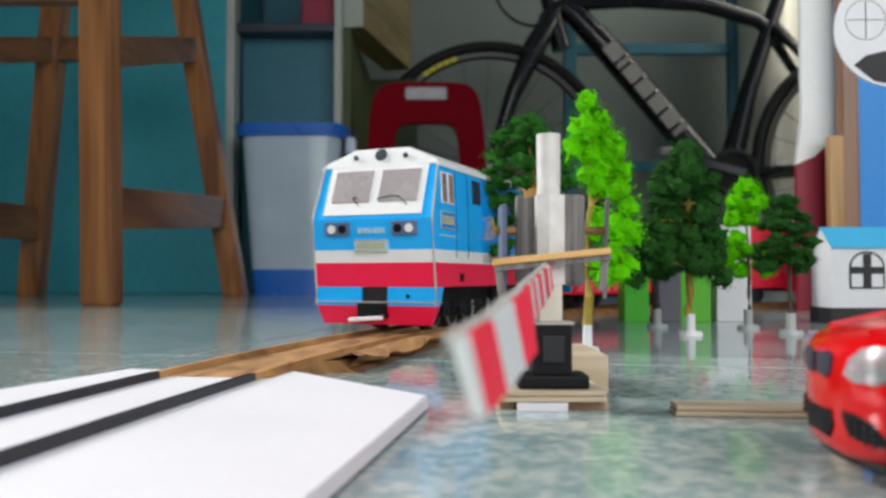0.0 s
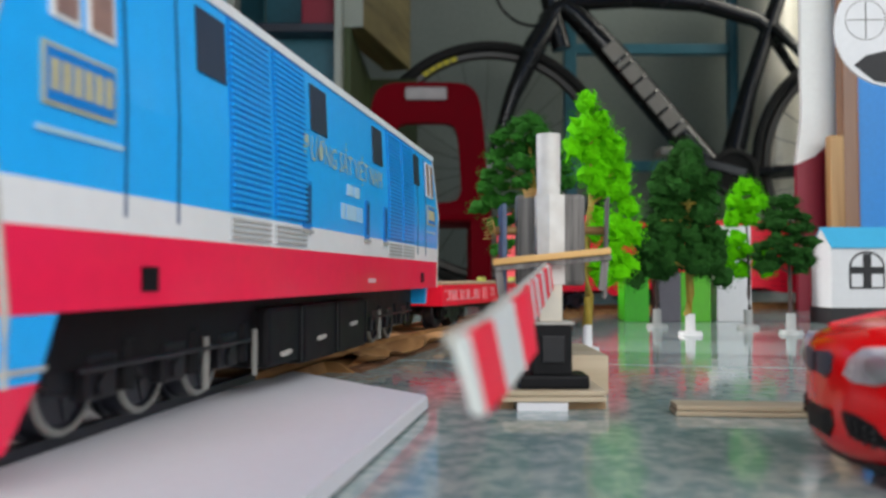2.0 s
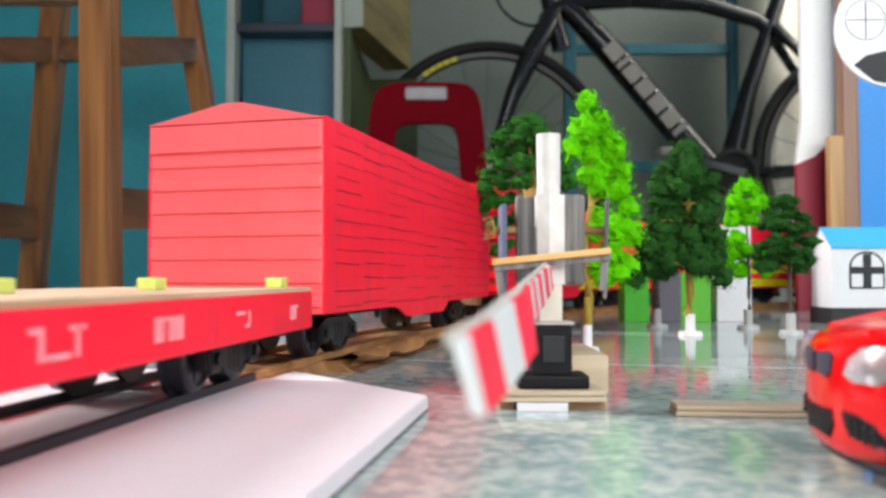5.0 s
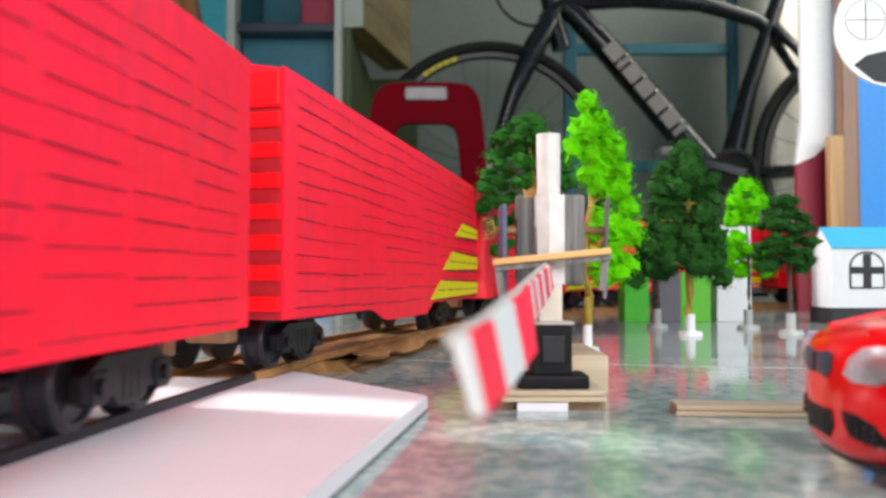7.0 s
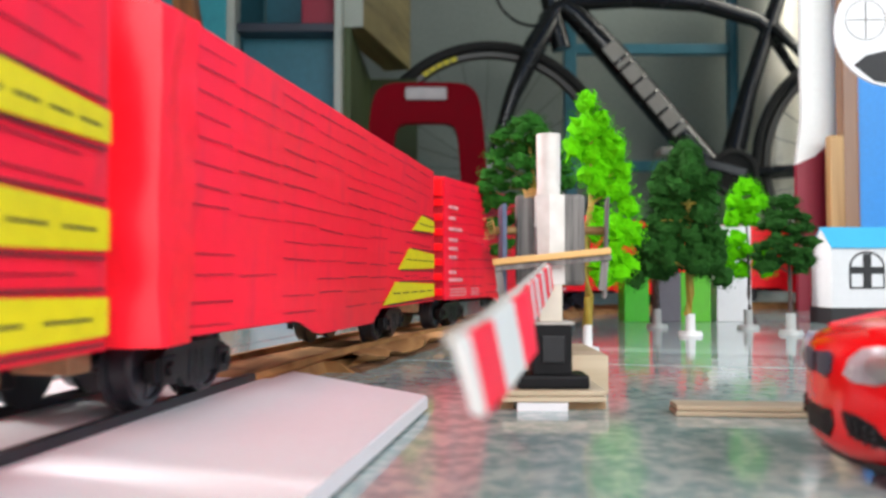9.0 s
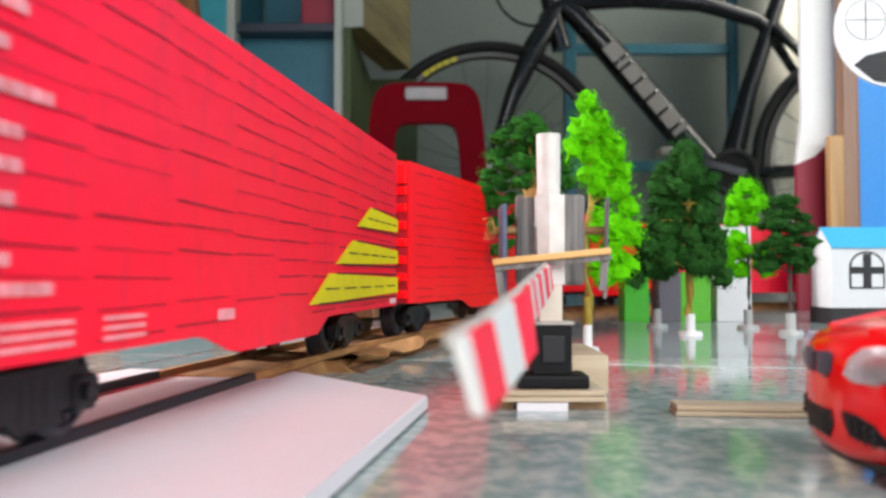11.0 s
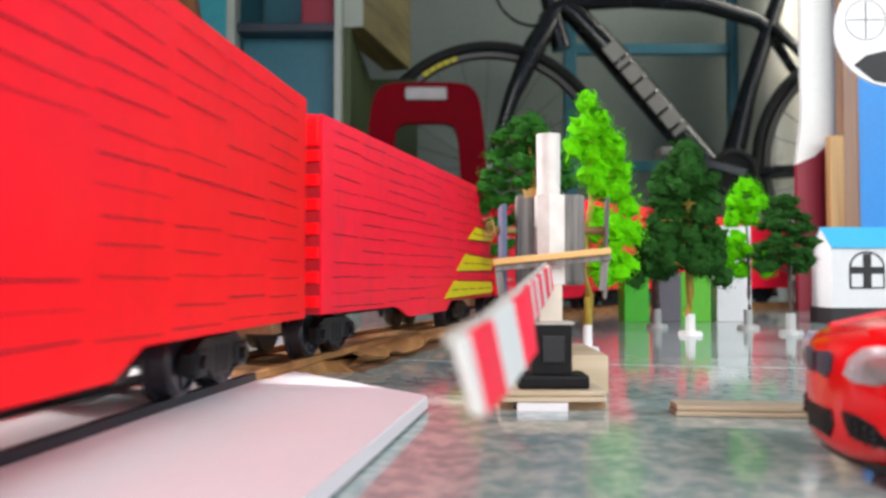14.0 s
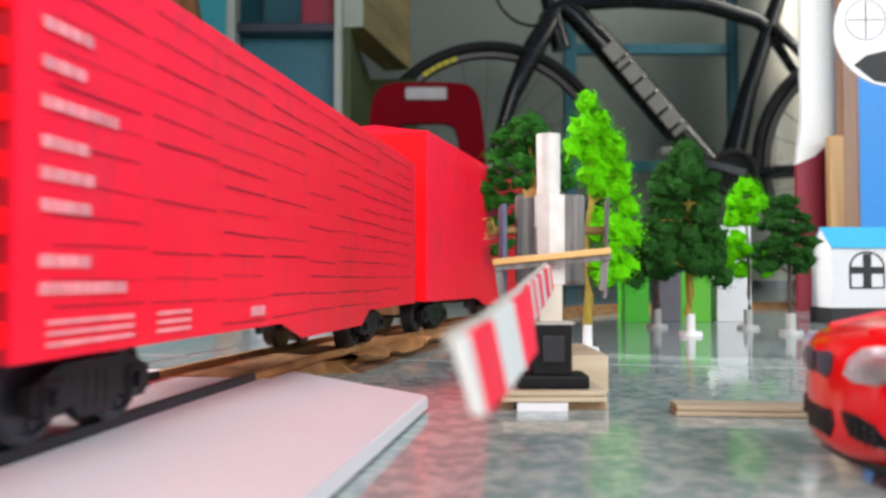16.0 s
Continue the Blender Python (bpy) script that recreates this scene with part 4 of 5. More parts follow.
def locomotive():
    L = 0.262
    h, w = L / 2, 0.0297
    c = thing("locomotive", "blue white and red card model diesel locomotive", "locomotive", group="")
    def nose(z):
        """How far the front leans: forward at the waist, back at the top."""
        if z < 0.0555:
            return -0.004 * max(0, (z - 0.0255)) / 0.03
        return -0.004 + 0.0095 * (z - 0.0555) / 0.025
    def band(name, z0, z1, material, label="", w1=None):
        bm = bmesh.new()
        wt = w if w1 is None else w1
        a = [bm.verts.new(p) for p in ((-w, -h + nose(z0), z0), (w, -h + nose(z0), z0), (w, h - nose(z0), z0), (-w, h - nose(z0), z0))]
        b = [bm.verts.new(p) for p in ((-wt, -h + nose(z1), z1), (wt, -h + nose(z1), z1), (wt, h - nose(z1), z1), (-wt, h - nose(z1), z1))]
        bm.faces.new(a[::-1]), bm.faces.new(b)
        for k in range(4):
            bm.faces.new((a[k], a[(k + 1) % 4], b[(k + 1) % 4], b[k]))
        return part(name, bm, material, c, label)
    band("red_band", 0.0255, 0.0362, LOCO_RED, "crimson lower band")
    band("white_band", 0.0362, 0.0418, LOCO_WHITE, "white waist band")
    band("blue_band", 0.0418, 0.0555, LOCO_BLUE, "bright blue lower body")
    band("upper_body", 0.0555, 0.0795, LOCO_BLUE, "bright blue upper body", 0.0285)
    # roof: white, chamfered
    bm = bmesh.new()
    n0, n1 = nose(0.0795), nose(0.088)
    rows = []
    for y, q in ((-h, 1), (h, -1)):
        rows.append([bm.verts.new(p) for p in ((-0.0285, y + q * n0, 0.0795), (0.0285, y + q * n0, 0.0795), (0.0285, y + q * n0, 0.0812), (0.0135, y + q * n1, 0.0882), (-0.0135, y + q * n1, 0.0882), (-0.0285, y + q * n0, 0.0812))])
    a, b = rows
    bm.faces.new(a), bm.faces.new(b[::-1])
    for k in range(6):
        bm.faces.new((a[k], b[k], b[(k + 1) % 6], a[(k + 1) % 6]))
    part("roof", bm, LOCO_WHITE, c, "white chamfered roof")
    for s in (-1, 1):
        part("roof_edge", box(s * 0.0287 - 0.0004, s * 0.0287 + 0.0004, -h + 0.004, h - 0.004, 0.0788, 0.0806), LOCO_WHITE, c, "white roof edge strip")
    # fronts at both ends
    for q in (-1, 1):
        F = pose(0, 0, 0) if q < 0 else pose(0, 0, 0, 0, 0, 180)
        lean = math.degrees(math.atan2(0.0095, 0.025))
        U = F @ Matrix.Translation((0, -h - 0.004, 0.0555)) @ pose(0, 0, 0, -lean, 0, 0)
        zz = 1 / math.cos(radians(lean))
        def plate(name, x0, x1, z0, z1, material, label="", thick=0.0005, bev=0.0, m=U, out=0.0002):
            return part(name, box(x0, x1, -thick - out, -out + 0.0003, (z0 - 0.0555) * zz, (z1 - 0.0555) * zz, bev, m), material, c, label)
        plate("face_panel", -0.0242, 0.0242, 0.0572, 0.0796, LOCO_WHITE, "white windscreen surround", 0.0004)
        bm = bmesh.new()
        prism(bm, [(-0.0283, 0.0242 * zz), (0.0283, 0.0242 * zz), (0.0283, 0.0258 * zz), (0.0134, 0.0325 * zz), (-0.0134, 0.0325 * zz), (-0.0283, 0.0258 * zz)], "y", -0.0006, -0.0002)
        bm.transform(U)
        part("brow", bm, LOCO_WHITE, c, "white peaked brow panel")
        for s in (-1, 1):
            fr = plate("windscreen", s * 0.0117 - 0.0096, s * 0.0117 + 0.0096, 0.0628, 0.0775, WINDOW_GREY, "greyish printed windscreen", 0.0009, 0.0004)
            bm = bmesh.new()
            pipe(bm, [U @ Vector((s * 0.006 - 0.004, -0.0014, (0.064 - 0.0555) * zz)), U @ Vector((s * 0.0085, -0.0014, (0.0652 - 0.0555) * zz)), U @ Vector((s * 0.0117 + 0.001, -0.0014, (0.0648 - 0.0555) * zz)), U @ Vector((s * 0.0117 + 0.0055, -0.0014, (0.0608 - 0.0555) * zz))], 0.00022, 5)
            part("wiper", bm, INK, c)
            bm = disc(bmesh.new(), (s * 0.0125, -0.001, (0.0838 - 0.0555) * zz), "y", 0.0011, 0.0018, 12)
            bm.transform(U)
            part("marker_lamp", bm, DARK_PANEL, c)
            W = F @ Matrix.Translation((0, -h, 0.0255)) @ pose(0, 0, 0, math.degrees(math.atan2(0.004, 0.03)), 0, 0)
            hb = part("headlight_box", box(s * 0.0165 - 0.0062, s * 0.0165 + 0.0062, -0.0016, 0.0003, 0.0228, 0.0292, 0.0008, W), HOUSING, c, "slate grey headlight housing")
            bm = disc(bmesh.new(), (s * (0.0165 + 0.0026), -0.0017, 0.026), "y", 0.0019, 0.0008, 20)
            bm.transform(W)
            part("headlight", bm, LAMP_WHITE, hb, "white round headlight")
            bm = disc(bmesh.new(), (s * (0.0165 - 0.0028), -0.0017, 0.026), "y", 0.0019, 0.0008, 20)
            bm.transform(W)
            part("dark_lens", bm, BLACK, hb)
        bm = disc(bmesh.new(), (0, -0.0008, (0.0848 - 0.0555) * zz), "y", 0.0028, 0.0014, 24)
        bm.transform(U)
        part("top_lamp", bm, DARK_PANEL, c, "dark round top lamp")
        bm = bmesh.new()
        for x0, x1 in ((-0.0065, -0.0045), (-0.004, -0.002), (-0.0015, 0.0), (0.001, 0.003), (0.0035, 0.005), (0.0055, 0.0068)):
            boxm(bm, x0, x1, -0.0007, 0.0002, 0.0238, 0.0262, 0, W)
        part("lettering", bm, PALE_PRINT, c, "pale lettering bars")
        pl = part("number_plate", box(-0.0082, 0.0082, -0.0014, 0.0002, 0.0158, 0.021, 0.0003, W), PALE_PRINT, c, "pale number plate with yellow border")
        bm = bmesh.new()
        for x0, x1, z0, z1 in ((-0.0082, 0.0082, 0.0204, 0.021), (-0.0082, 0.0082, 0.0158, 0.0164)):
            boxm(bm, x0, x1, -0.0016, -0.0013, z0, z1, 0, W)
        for k in range(7):
            boxm(bm, -0.0068 + k * 0.002, -0.0053 + k * 0.002, -0.0016, -0.0013, 0.0172, 0.0196, 0, W)
        tagged(part("plate_lettering", bm, YELLOW_PRINT, pl), kind="stuff")
        # lower apron
        def apron(z0, z1, y0a, y1a, wa, wb, material, label, d0, d1):
            for x0, x1 in ((-1, -0.0065), (0.0065, 1)):
                bm = bmesh.new()
                lo, hi = (-wa, -0.0065) if x0 < 0 else (0.0065, wa)
                lo2, hi2 = (-wb, -0.0065) if x0 < 0 else (0.0065, wb)
                A = [bm.verts.new((lo, -h + y0a, z0)), bm.verts.new((hi, -h + y0a, z0)), bm.verts.new((hi, -h + d0, z0)), bm.verts.new((lo, -h + d0, z0))]
                B = [bm.verts.new((lo2, -h + y1a, z1)), bm.verts.new((hi2, -h + y1a, z1)), bm.verts.new((hi2, -h + d1, z1)), bm.verts.new((lo2, -h + d1, z1))]
                bm.faces.new(A[::-1]), bm.faces.new(B)
                for k in range(4):
                    bm.faces.new((A[k], A[(k + 1) % 4], B[(k + 1) % 4], B[k]))
                bm.transform(F)
                part("apron", bm, material, c, label)
        if q < 0:
            apron(0.0172, 0.0254, -0.0005, 0.0, w - 0.0006, w - 0.0002, LOCO_BLUE, "blue upper apron panel", 0.0062, 0.0092)
        else:
            apron(0.0188, 0.0254, 0.0045, 0.004, w - 0.0036, w - 0.003, LOCO_BLUE, "blue apron panel set back under the tail", 0.0075, 0.0092)
        if q < 0:
            apron(0.0088, 0.0171, 0.0022, -0.0005, w - 0.003, w - 0.0006, LOCO_RED, "crimson lower apron panel", 0.0034, 0.0062)
        if q < 0:
            part("apron_base", box(-0.0066, 0.0066, -h + 0.002, -h + 0.005, 0.0088, 0.0145, 0, F), LOCO_RED, c)
        part("apron_strip", box(-w + (0.004 if q > 0 else 0), w - (0.004 if q > 0 else 0), -h + (0.004 if q > 0 else -0.0011), -h + 0.007, 0.0185, 0.0191, 0, F), CARD_EDGE, c, "grey card edge strip")
        part("coupler", box(-0.0063, 0.0063, -h - 0.005, -h + 0.004, 0.0118, 0.0185, 0.0008, F), BLACK, c, "black coupler block")
        part("coupler_bar", box(-0.0078, 0.0078, -h - 0.0085, -h - 0.005, 0.0108, 0.0126, 0.0005, F @ pose(0, 0, 0, 0, -4, 0)), BOARD_WHITE, c, "white card coupler bar")
        part("pocket", box(-0.0064, 0.0064, -h + 0.0006, -h + 0.01, 0.0185, 0.0254, 0, F), INK, c, "dark coupler pocket")
        bm = disc(bmesh.new(), (0.0165, -h - 0.0002, 0.0214), "y", 0.0009, 0.001, 12)
        bm.transform(F)
        part("plug", bm, BLACK, c)
        for s in (-1, 1):
            bm = bmesh.new()
            pipe(bm, [F @ Vector((s * (w - 0.0001), -h - 0.0004 + nose(z), z)) if z < 0.0556 else F @ Vector((s * (w - 0.0001 - (z - 0.0555) * 0.05), -h - 0.0004 + nose(z), z)) for z in (0.0172 if q < 0 else 0.0254, 0.0255, 0.04, 0.0555, 0.068, 0.0812)], 0.0005, 6)
            part("corner_edge", bm, CARD_EDGE, c, "grey folded card edge")
    # both sides
    for s in (-1, 1):
        X = lambda z: s * (w + 0.0001 - (0.0012 * (z - 0.0555) / 0.024 if z > 0.0555 else 0))
        def side(name, y0, y1, z0, z1, material, label="", t=0.0003, parent=None):
            bm = bmesh.new()
            v = []
            zs = [z0, 0.0555, z1] if z0 < 0.0555 < z1 else [z0, z1]
            for o in (0, s * t):
                v.append([[bm.verts.new((X(z) + o, y, z)) for y in (y0, y1)] for z in zs])
            a, b = v
            for k in range(len(zs) - 1):
                bm.faces.new((b[k][0], b[k][1], b[k + 1][1], b[k + 1][0]))
                bm.faces.new((a[k][1], a[k][0], a[k + 1][0], a[k + 1][1]))
                for j in (0, 1):
                    bm.faces.new((a[k][j], b[k][j], b[k + 1][j], a[k + 1][j]))
            bm.faces.new((a[0][0], a[0][1], b[0][1], b[0][0]))
            bm.faces.new((a[-1][0], a[-1][1], b[-1][1], b[-1][0]))
            return part(name, bm, material, parent or c, label)
        for q in (-1, 1):
            def y_(a):
                return q * (h - a)
            for a0, a1 in ((0.0068, 0.0128), (0.0143, 0.0208)):
                fr = side("cab_window", y_(a1), y_(a0), 0.0625, 0.0765, LOCO_WHITE, "brown-tinted cab side window in a white frame", 0.0003)
                side("pane", y_(a1 - 0.0008), y_(a0 + 0.0008), 0.0632, 0.0758, WINDOW_BROWN, "", 0.0005, fr)
            for a in (0.0233, 0.0385):
                side("door_line", y_(a + 0.0004), y_(a), 0.0385, 0.0775, PRINT_LINE, "", 0.0002)
            pl = side("cab_plate", y_(0.0205), y_(0.005), 0.0512, 0.0590, YELLOW_PRINT, "yellow framed number plate")
            side("plate_field", y_(0.0201), y_(0.0054), 0.0517, 0.0585, LOUVRE, "", 0.0004, pl)
            for k in range(6):
                side("plate_bar", y_(0.0193 - k * 0.0023), y_(0.0177 - k * 0.0023), 0.0531, 0.0571, YELLOW_PRINT, "", 0.0005, pl)
            side("print_line", y_(0.0225), y_(0.004), 0.0478, 0.0485, PALE_PRINT, "pale printed line", 0.0003)
        for y0, y1 in ((-0.0855, -0.0745), (-0.028, -0.016), (0.0285, 0.04), (0.0875, 0.097)):
            side("small_window", y0, y1, 0.0652, 0.0765, DARK_PANEL, "small dark side window")
        for y0, y1 in ((-0.073, -0.0535), (-0.0515, -0.032), (0.0465, 0.065), (0.067, 0.0855)):
            side("louvre_panel", y0, y1, 0.0425, 0.0785, LOUVRE, "blue louvred grille", 0.0002)
            g = side("grille", y0, y1, 0.0368, 0.0412, LOUVRE_GREY, "grey vent grille", 0.0002)
            bm = bmesh.new()
            for k in range(28):
                z = 0.043 + k * 0.00126
                boxm(bm, X(z) - 0.0001, X(z) + s * 0.0006 if s > 0 else X(z) + 0.0001, y0 + 0.0006, y1 - 0.0006, z, z + 0.0006) if s > 0 else boxm(bm, X(z) - 0.0006, X(z) + 0.0001, y0 + 0.0006, y1 - 0.0006, z, z + 0.0006)
            part("slats", bm, LOCO_BLUE, c)
            bm = bmesh.new()
            for k in range(4):
                z = 0.0372 + k * 0.0011
                boxm(bm, min(X(z), X(z) + s * 0.0005), max(X(z), X(z) + s * 0.0005), y0 + 0.0006, y1 - 0.0006, z, z + 0.0004)
            part("slats", bm, CARD_EDGE, g)
        rnd = random.Random(3)
        bm = bmesh.new()
        for z0, z1, ya, yb in ((0.0522, 0.0552, 0.0, 0.012), (0.0455, 0.0497, -0.005, 0.0155)):
            k = ya
            while k < yb:
                ww = rnd.uniform(0.0007, 0.0013)
                boxm(bm, min(X(z0), X(z0) + s * 0.0003), max(X(z0), X(z0) + s * 0.0003), k, k + ww, z0, z1)
                k += ww + (0.0006 if rnd.random() < 0.8 else 0.0018)
        tagged(part("lettering", bm, PALE_PRINT, c, "pale lettering bars"), kind="stuff")
        words(c, "ĐƯỜNG SẮT VIỆT NAM", 0.0718, s, (X(0.0578) + s * 0.0004, -0.035 if s > 0 else 0.037, 0.0578), FADED_PRINT, "faded yellow painted words")
        side("step_hole", -0.103, -0.0985, 0.0278, 0.0315, BLACK, "", 0.0003)
        side("step_hole", 0.0985, 0.103, 0.0278, 0.0315, BLACK, "", 0.0003)
        for y0, y1 in ((-0.0345, -0.029), (0.018, 0.0225), (0.04, 0.044)):
            ht = side("hatch", y0, y1, 0.0412, 0.0525, LOUVRE, "dark blue slotted hatch", 0.0003)
            side("hatch_slot", y0 + 0.0012, y1 - 0.0012, 0.0425, 0.0515, PRINT_LINE, "", 0.0005, ht)
            side("hatch_lip", y0 - 0.0004, y1 + 0.0004, 0.0402, 0.041, CARD_EDGE, "grey lip under the hatch", 0.0007, ht)
        side("tank_mark", 0.022, 0.03, 0.0282, 0.0295, WHITE_PRINT, "", 0.0002)
    # running gear
    part("underframe", box(-0.022, 0.022, -h + 0.016, h - 0.016, 0.0165, 0.0256), BLACK, c)
    for k, (ya, yb) in enumerate(((-0.043, -0.022), (-0.0205, 0.0065), (0.008, 0.0365))):
        tk = part("fuel_tank", box(-0.0252, 0.0252, ya, yb, 0.0084 + 0.0012 * (k == 0), 0.0232, 0.0012), BLACK, c, "black fuel tank box")
        for s in (-1, 1):
            part("step", box(s * 0.0256 - 0.0006, s * 0.0256 + 0.0006, (ya + yb) / 2 - 0.0026, (ya + yb) / 2 + 0.0026, 0.0142, 0.0152, 0.0002, pose(0, 0, 0, 4, 0, 0)), CARD_EDGE, tk, "pale scuffed step")
            part("rib", box(s * 0.0253 - 0.0004, s * 0.0253 + 0.0004, yb - 0.0018, yb - 0.0008, 0.0095, 0.0226), BOGIE, tk)
    for s in (-1, 1):
        for y in (-0.0445, 0.0385, 0.0625, -0.0675):
            part("hanger", rod(bmesh.new(), (s * 0.0225, y, 0.0085), (s * 0.0225, y, 0.0185), 0.0007, None, 8), RIM_PALE, c, "pale upright rod")
    for q in (-1, 1):
        for k in (-1, 0, 1):
            wheelset(c, q * 0.079 + k * 0.022, 0.0079, True)
        for s in (-1, 1):
            bm = bmesh.new()
            prism(bm, [(q * 0.079 + a, z) for a, z in ((-0.033, 0.0225), (-0.033, 0.0145), (-0.027, 0.0125), (-0.016, 0.0125), (-0.012, 0.015), (-0.01, 0.015), (-0.006, 0.0125), (0.006, 0.0125), (0.01, 0.015), (0.012, 0.015), (0.016, 0.0125), (0.027, 0.0125), (0.033, 0.0145), (0.033, 0.0225))], "x", s * 0.018, s * 0.0205)
            bo = part("bogie", bm, BOGIE, c)
            for k in (-1, 0, 1):
                bm = box(s * 0.021 - 0.0014, s * 0.021 + 0.0014, q * 0.079 + k * 0.022 - 0.004, q * 0.079 + k * 0.022 + 0.004, 0.0115, 0.0185, 0.0006)
                disc(bm, (s * 0.0224, q * 0.079 + k * 0.022, 0.0135), "x", 0.0018, 0.0014, 12)
                part("axle_box", bm, BOGIE, bo)
                part("spring", rod(bmesh.new(), (s * 0.0212, q * 0.079 + k * 0.022 + 0.0075, 0.012), (s * 0.0212, q * 0.079 + k * 0.022 + 0.0075, 0.02), 0.0018, None, 10), BLACK, bo)
            bm = bmesh.new()
            pipe(bm, [(s * 0.0236, q * 0.079 - 0.03, 0.0165), (s * 0.0236, q * 0.079 + 0.03, 0.0165)], 0.0004, 6)
            part("brake_pipe", bm, BOGIE, c)
    return c


PITCH = 0.248


def train():
    loco = locomotive()
    CARS.append((loco, -0.521 + 0.131, 0.112))
    CARS.append((flatcar(), -0.234 + 0.109, 0.075))
    specs = [
        dict(label="faded pinkish red paper boxcar with ribbed end", material=WAGON_RED, face=WAGON_PALE, groove=False, length=0.218, ahead=0.007),
        dict(label="red paper boxcar with yellow stripes at its tail", material=WAGON_RED, stripes=True, rise=0.0057, length=0.2295, ahead=-0.0045, longer=0.009),
        dict(label="red paper boxcar with crumpled corner and yellow stripes", material=WAGON_RED, stripes=True, crumpled=True),
        dict(label="red paper boxcar with white lettering and yellow stripes", material=WAGON_RED, stripes=True, text=True, placard=True, longer=0.008),
        dict(label="plain bright red paper boxcar with drawn planks", material=WAGON_BRIGHT),
        dict(label="plain bright red paper boxcar with drawn planks", material=WAGON_BRIGHT),
        dict(label="red paper boxcar with yellow stripes at its tail", material=WAGON_RED, stripes=True, longer=0.014),
        dict(label="red paper boxcar with small white lettering", material=WAGON_RED, text=True, length=0.2345, skirt=(0.38, 0.7)),
        dict(label="tall plain red paper boxcar without drawn lines", material=WAGON_RED, face=WAGON_BRIGHT, groove=False, tall=0.003, rise=0.0135, plain=True),
    ]
    for k, s in enumerate(specs):
        ahead = s.pop("ahead", 0.0)
        CARS.append((boxcar(seed=k + 1, **s), k * PITCH + 0.225 - ahead - s.get("length", 0.225) / 2, s.get("length", 0.225) / 2 - 0.03))


# ---- the crossing ----
def barrier():
    t = thing("crossing_signal", "home-made crossing signal of paper tube card and sticks", "signal", (0.0265, 0.205, 0))
    x = lambda v: v - 0.0265
    y = lambda v: v - 0.205
    part("foot_card", box(x(0.0182), x(0.0302), y(0.195), y(0.215), -0.0004, 0.0016), PAPER, t, "white card under the base")
    for k in range(2):
        part("foot_block", box((x(0.0143), x(0.0304))[k], (x(0.0176), x(0.0398))[k], y(0.1985), y(0.216), -0.0004, 0.0017), PLY_EDGE, t)
    part("base_board", box(x(0.0145), x(0.0393), y(0.195), y(0.222), 0.0018, 0.003, 0.0002), PLY, t, "pale plywood base")
    part("base_board", box(x(0.0148), x(0.0393), y(0.1952), y(0.222), 0.0032, 0.0044, 0.0002), PLY, t, "pale plywood base")
    part("rear_board", box(x(0.031), x(0.0455), y(0.223), y(0.262), -0.0004, 0.0102, 0.0006), PLY, t, "pale wood block behind the base")
    part("black_foot", box(x(0.0186), x(0.0358), y(0.197), y(0.2085), 0.0044, 0.0078, 0.0008), BLACK, t)
    part("black_box", box(x(0.0222), x(0.0317), y(0.198), y(0.2075), 0.0078, 0.0199, 0.0003), BLACK, t, "black control box")
    part("panel", box(x(0.0244), x(0.0299), y(0.1974), y(0.198), 0.0108, 0.0172, 0.0002), BOGIE, t, "raised panel")
    part("cap", box(x(0.0221), x(0.0322), y(0.1978), y(0.2078), 0.0199, 0.0205), CARD_EDGE, t)
    part("lower_post", box(x(0.024), x(0.0297), y(0.2), y(0.206), 0.0205, 0.0295, 0.0004), POLE_BEIGE, t, "cream card lower post")
    bm = bmesh.new()
    prism(bm, [(x(0.0236) , y(0.2005)), (x(0.0265), y(0.199)), (x(0.0304), y(0.2005)), (x(0.0304), y(0.2065)), (x(0.0236), y(0.2065))], "z", 0.0295, 0.0516)
    part("middle_post", bm, POLE_WHITE, t, "creased white paper post")
    part("upper_post", rod(bmesh.new(), (x(0.0268), y(0.203), 0.0516), (x(0.0268), y(0.203), 0.0668), 0.0029, 0.003, 20), POLE_WHITE, t, "white paper tube", True)
    part("backing_block", box(x(0.0192), x(0.0366), y(0.2068), y(0.2125), 0.0292, 0.0524, 0.0012), PENCIL_GREY, t, "grey pencil-shaded card block")
    part("axle_rod", rod(bmesh.new(), (x(0.0138), y(0.209), 0.0432), (x(0.0418), y(0.209), 0.0432), 0.0011, None, 12), ROD, t, "brown wooden axle rod", True)
    bm = box(-0.0006, 0.0006, -0.006, 0.006, -0.013, 0.013, 0.0005, pose(x(0.0156), y(0.207), 0.0365, 0, 0, 1))
    part("side_plate", bm, PLATE_BLUE, t, "slate blue card plate")
    bm = box(-0.0005, 0.0005, -0.006, 0.006, -0.0125, 0.0125, 0.0004, pose(x(0.0417), y(0.207), 0.0385, 0, 2, -10))
    part("side_plate", bm, PENCIL_GREY, t, "grey card plate")
    part("cross_stick", box(-0.0142, 0.0142, -0.0009, 0.0009, -0.0008, 0.0008, 0.0003, pose(x(0.0266), y(0.1965), 0.0363, 0, -5.6, 0)), STICK, t, "pale orange cross stick")
    part("stick_backing", box(-0.0140, 0.0142, -0.0006, 0.0012, -0.0022, -0.0008, 0.0002, pose(x(0.0268), y(0.1972), 0.0363, 0, -5.6, 0)), PENCIL_GREY, t)
    for sx, tilt in ((-0.0128, 8), (0.0132, -6)):
        part("end_strut", box(-0.0009, 0.0009, -0.0005, 0.0005, -0.0085, 0.0, 0.0002, pose(x(0.0266) + sx, y(0.1978), 0.0352 + sx * 0.1, 0, -tilt, 0)), PENCIL_GREY, t)
    bm = bmesh.new()
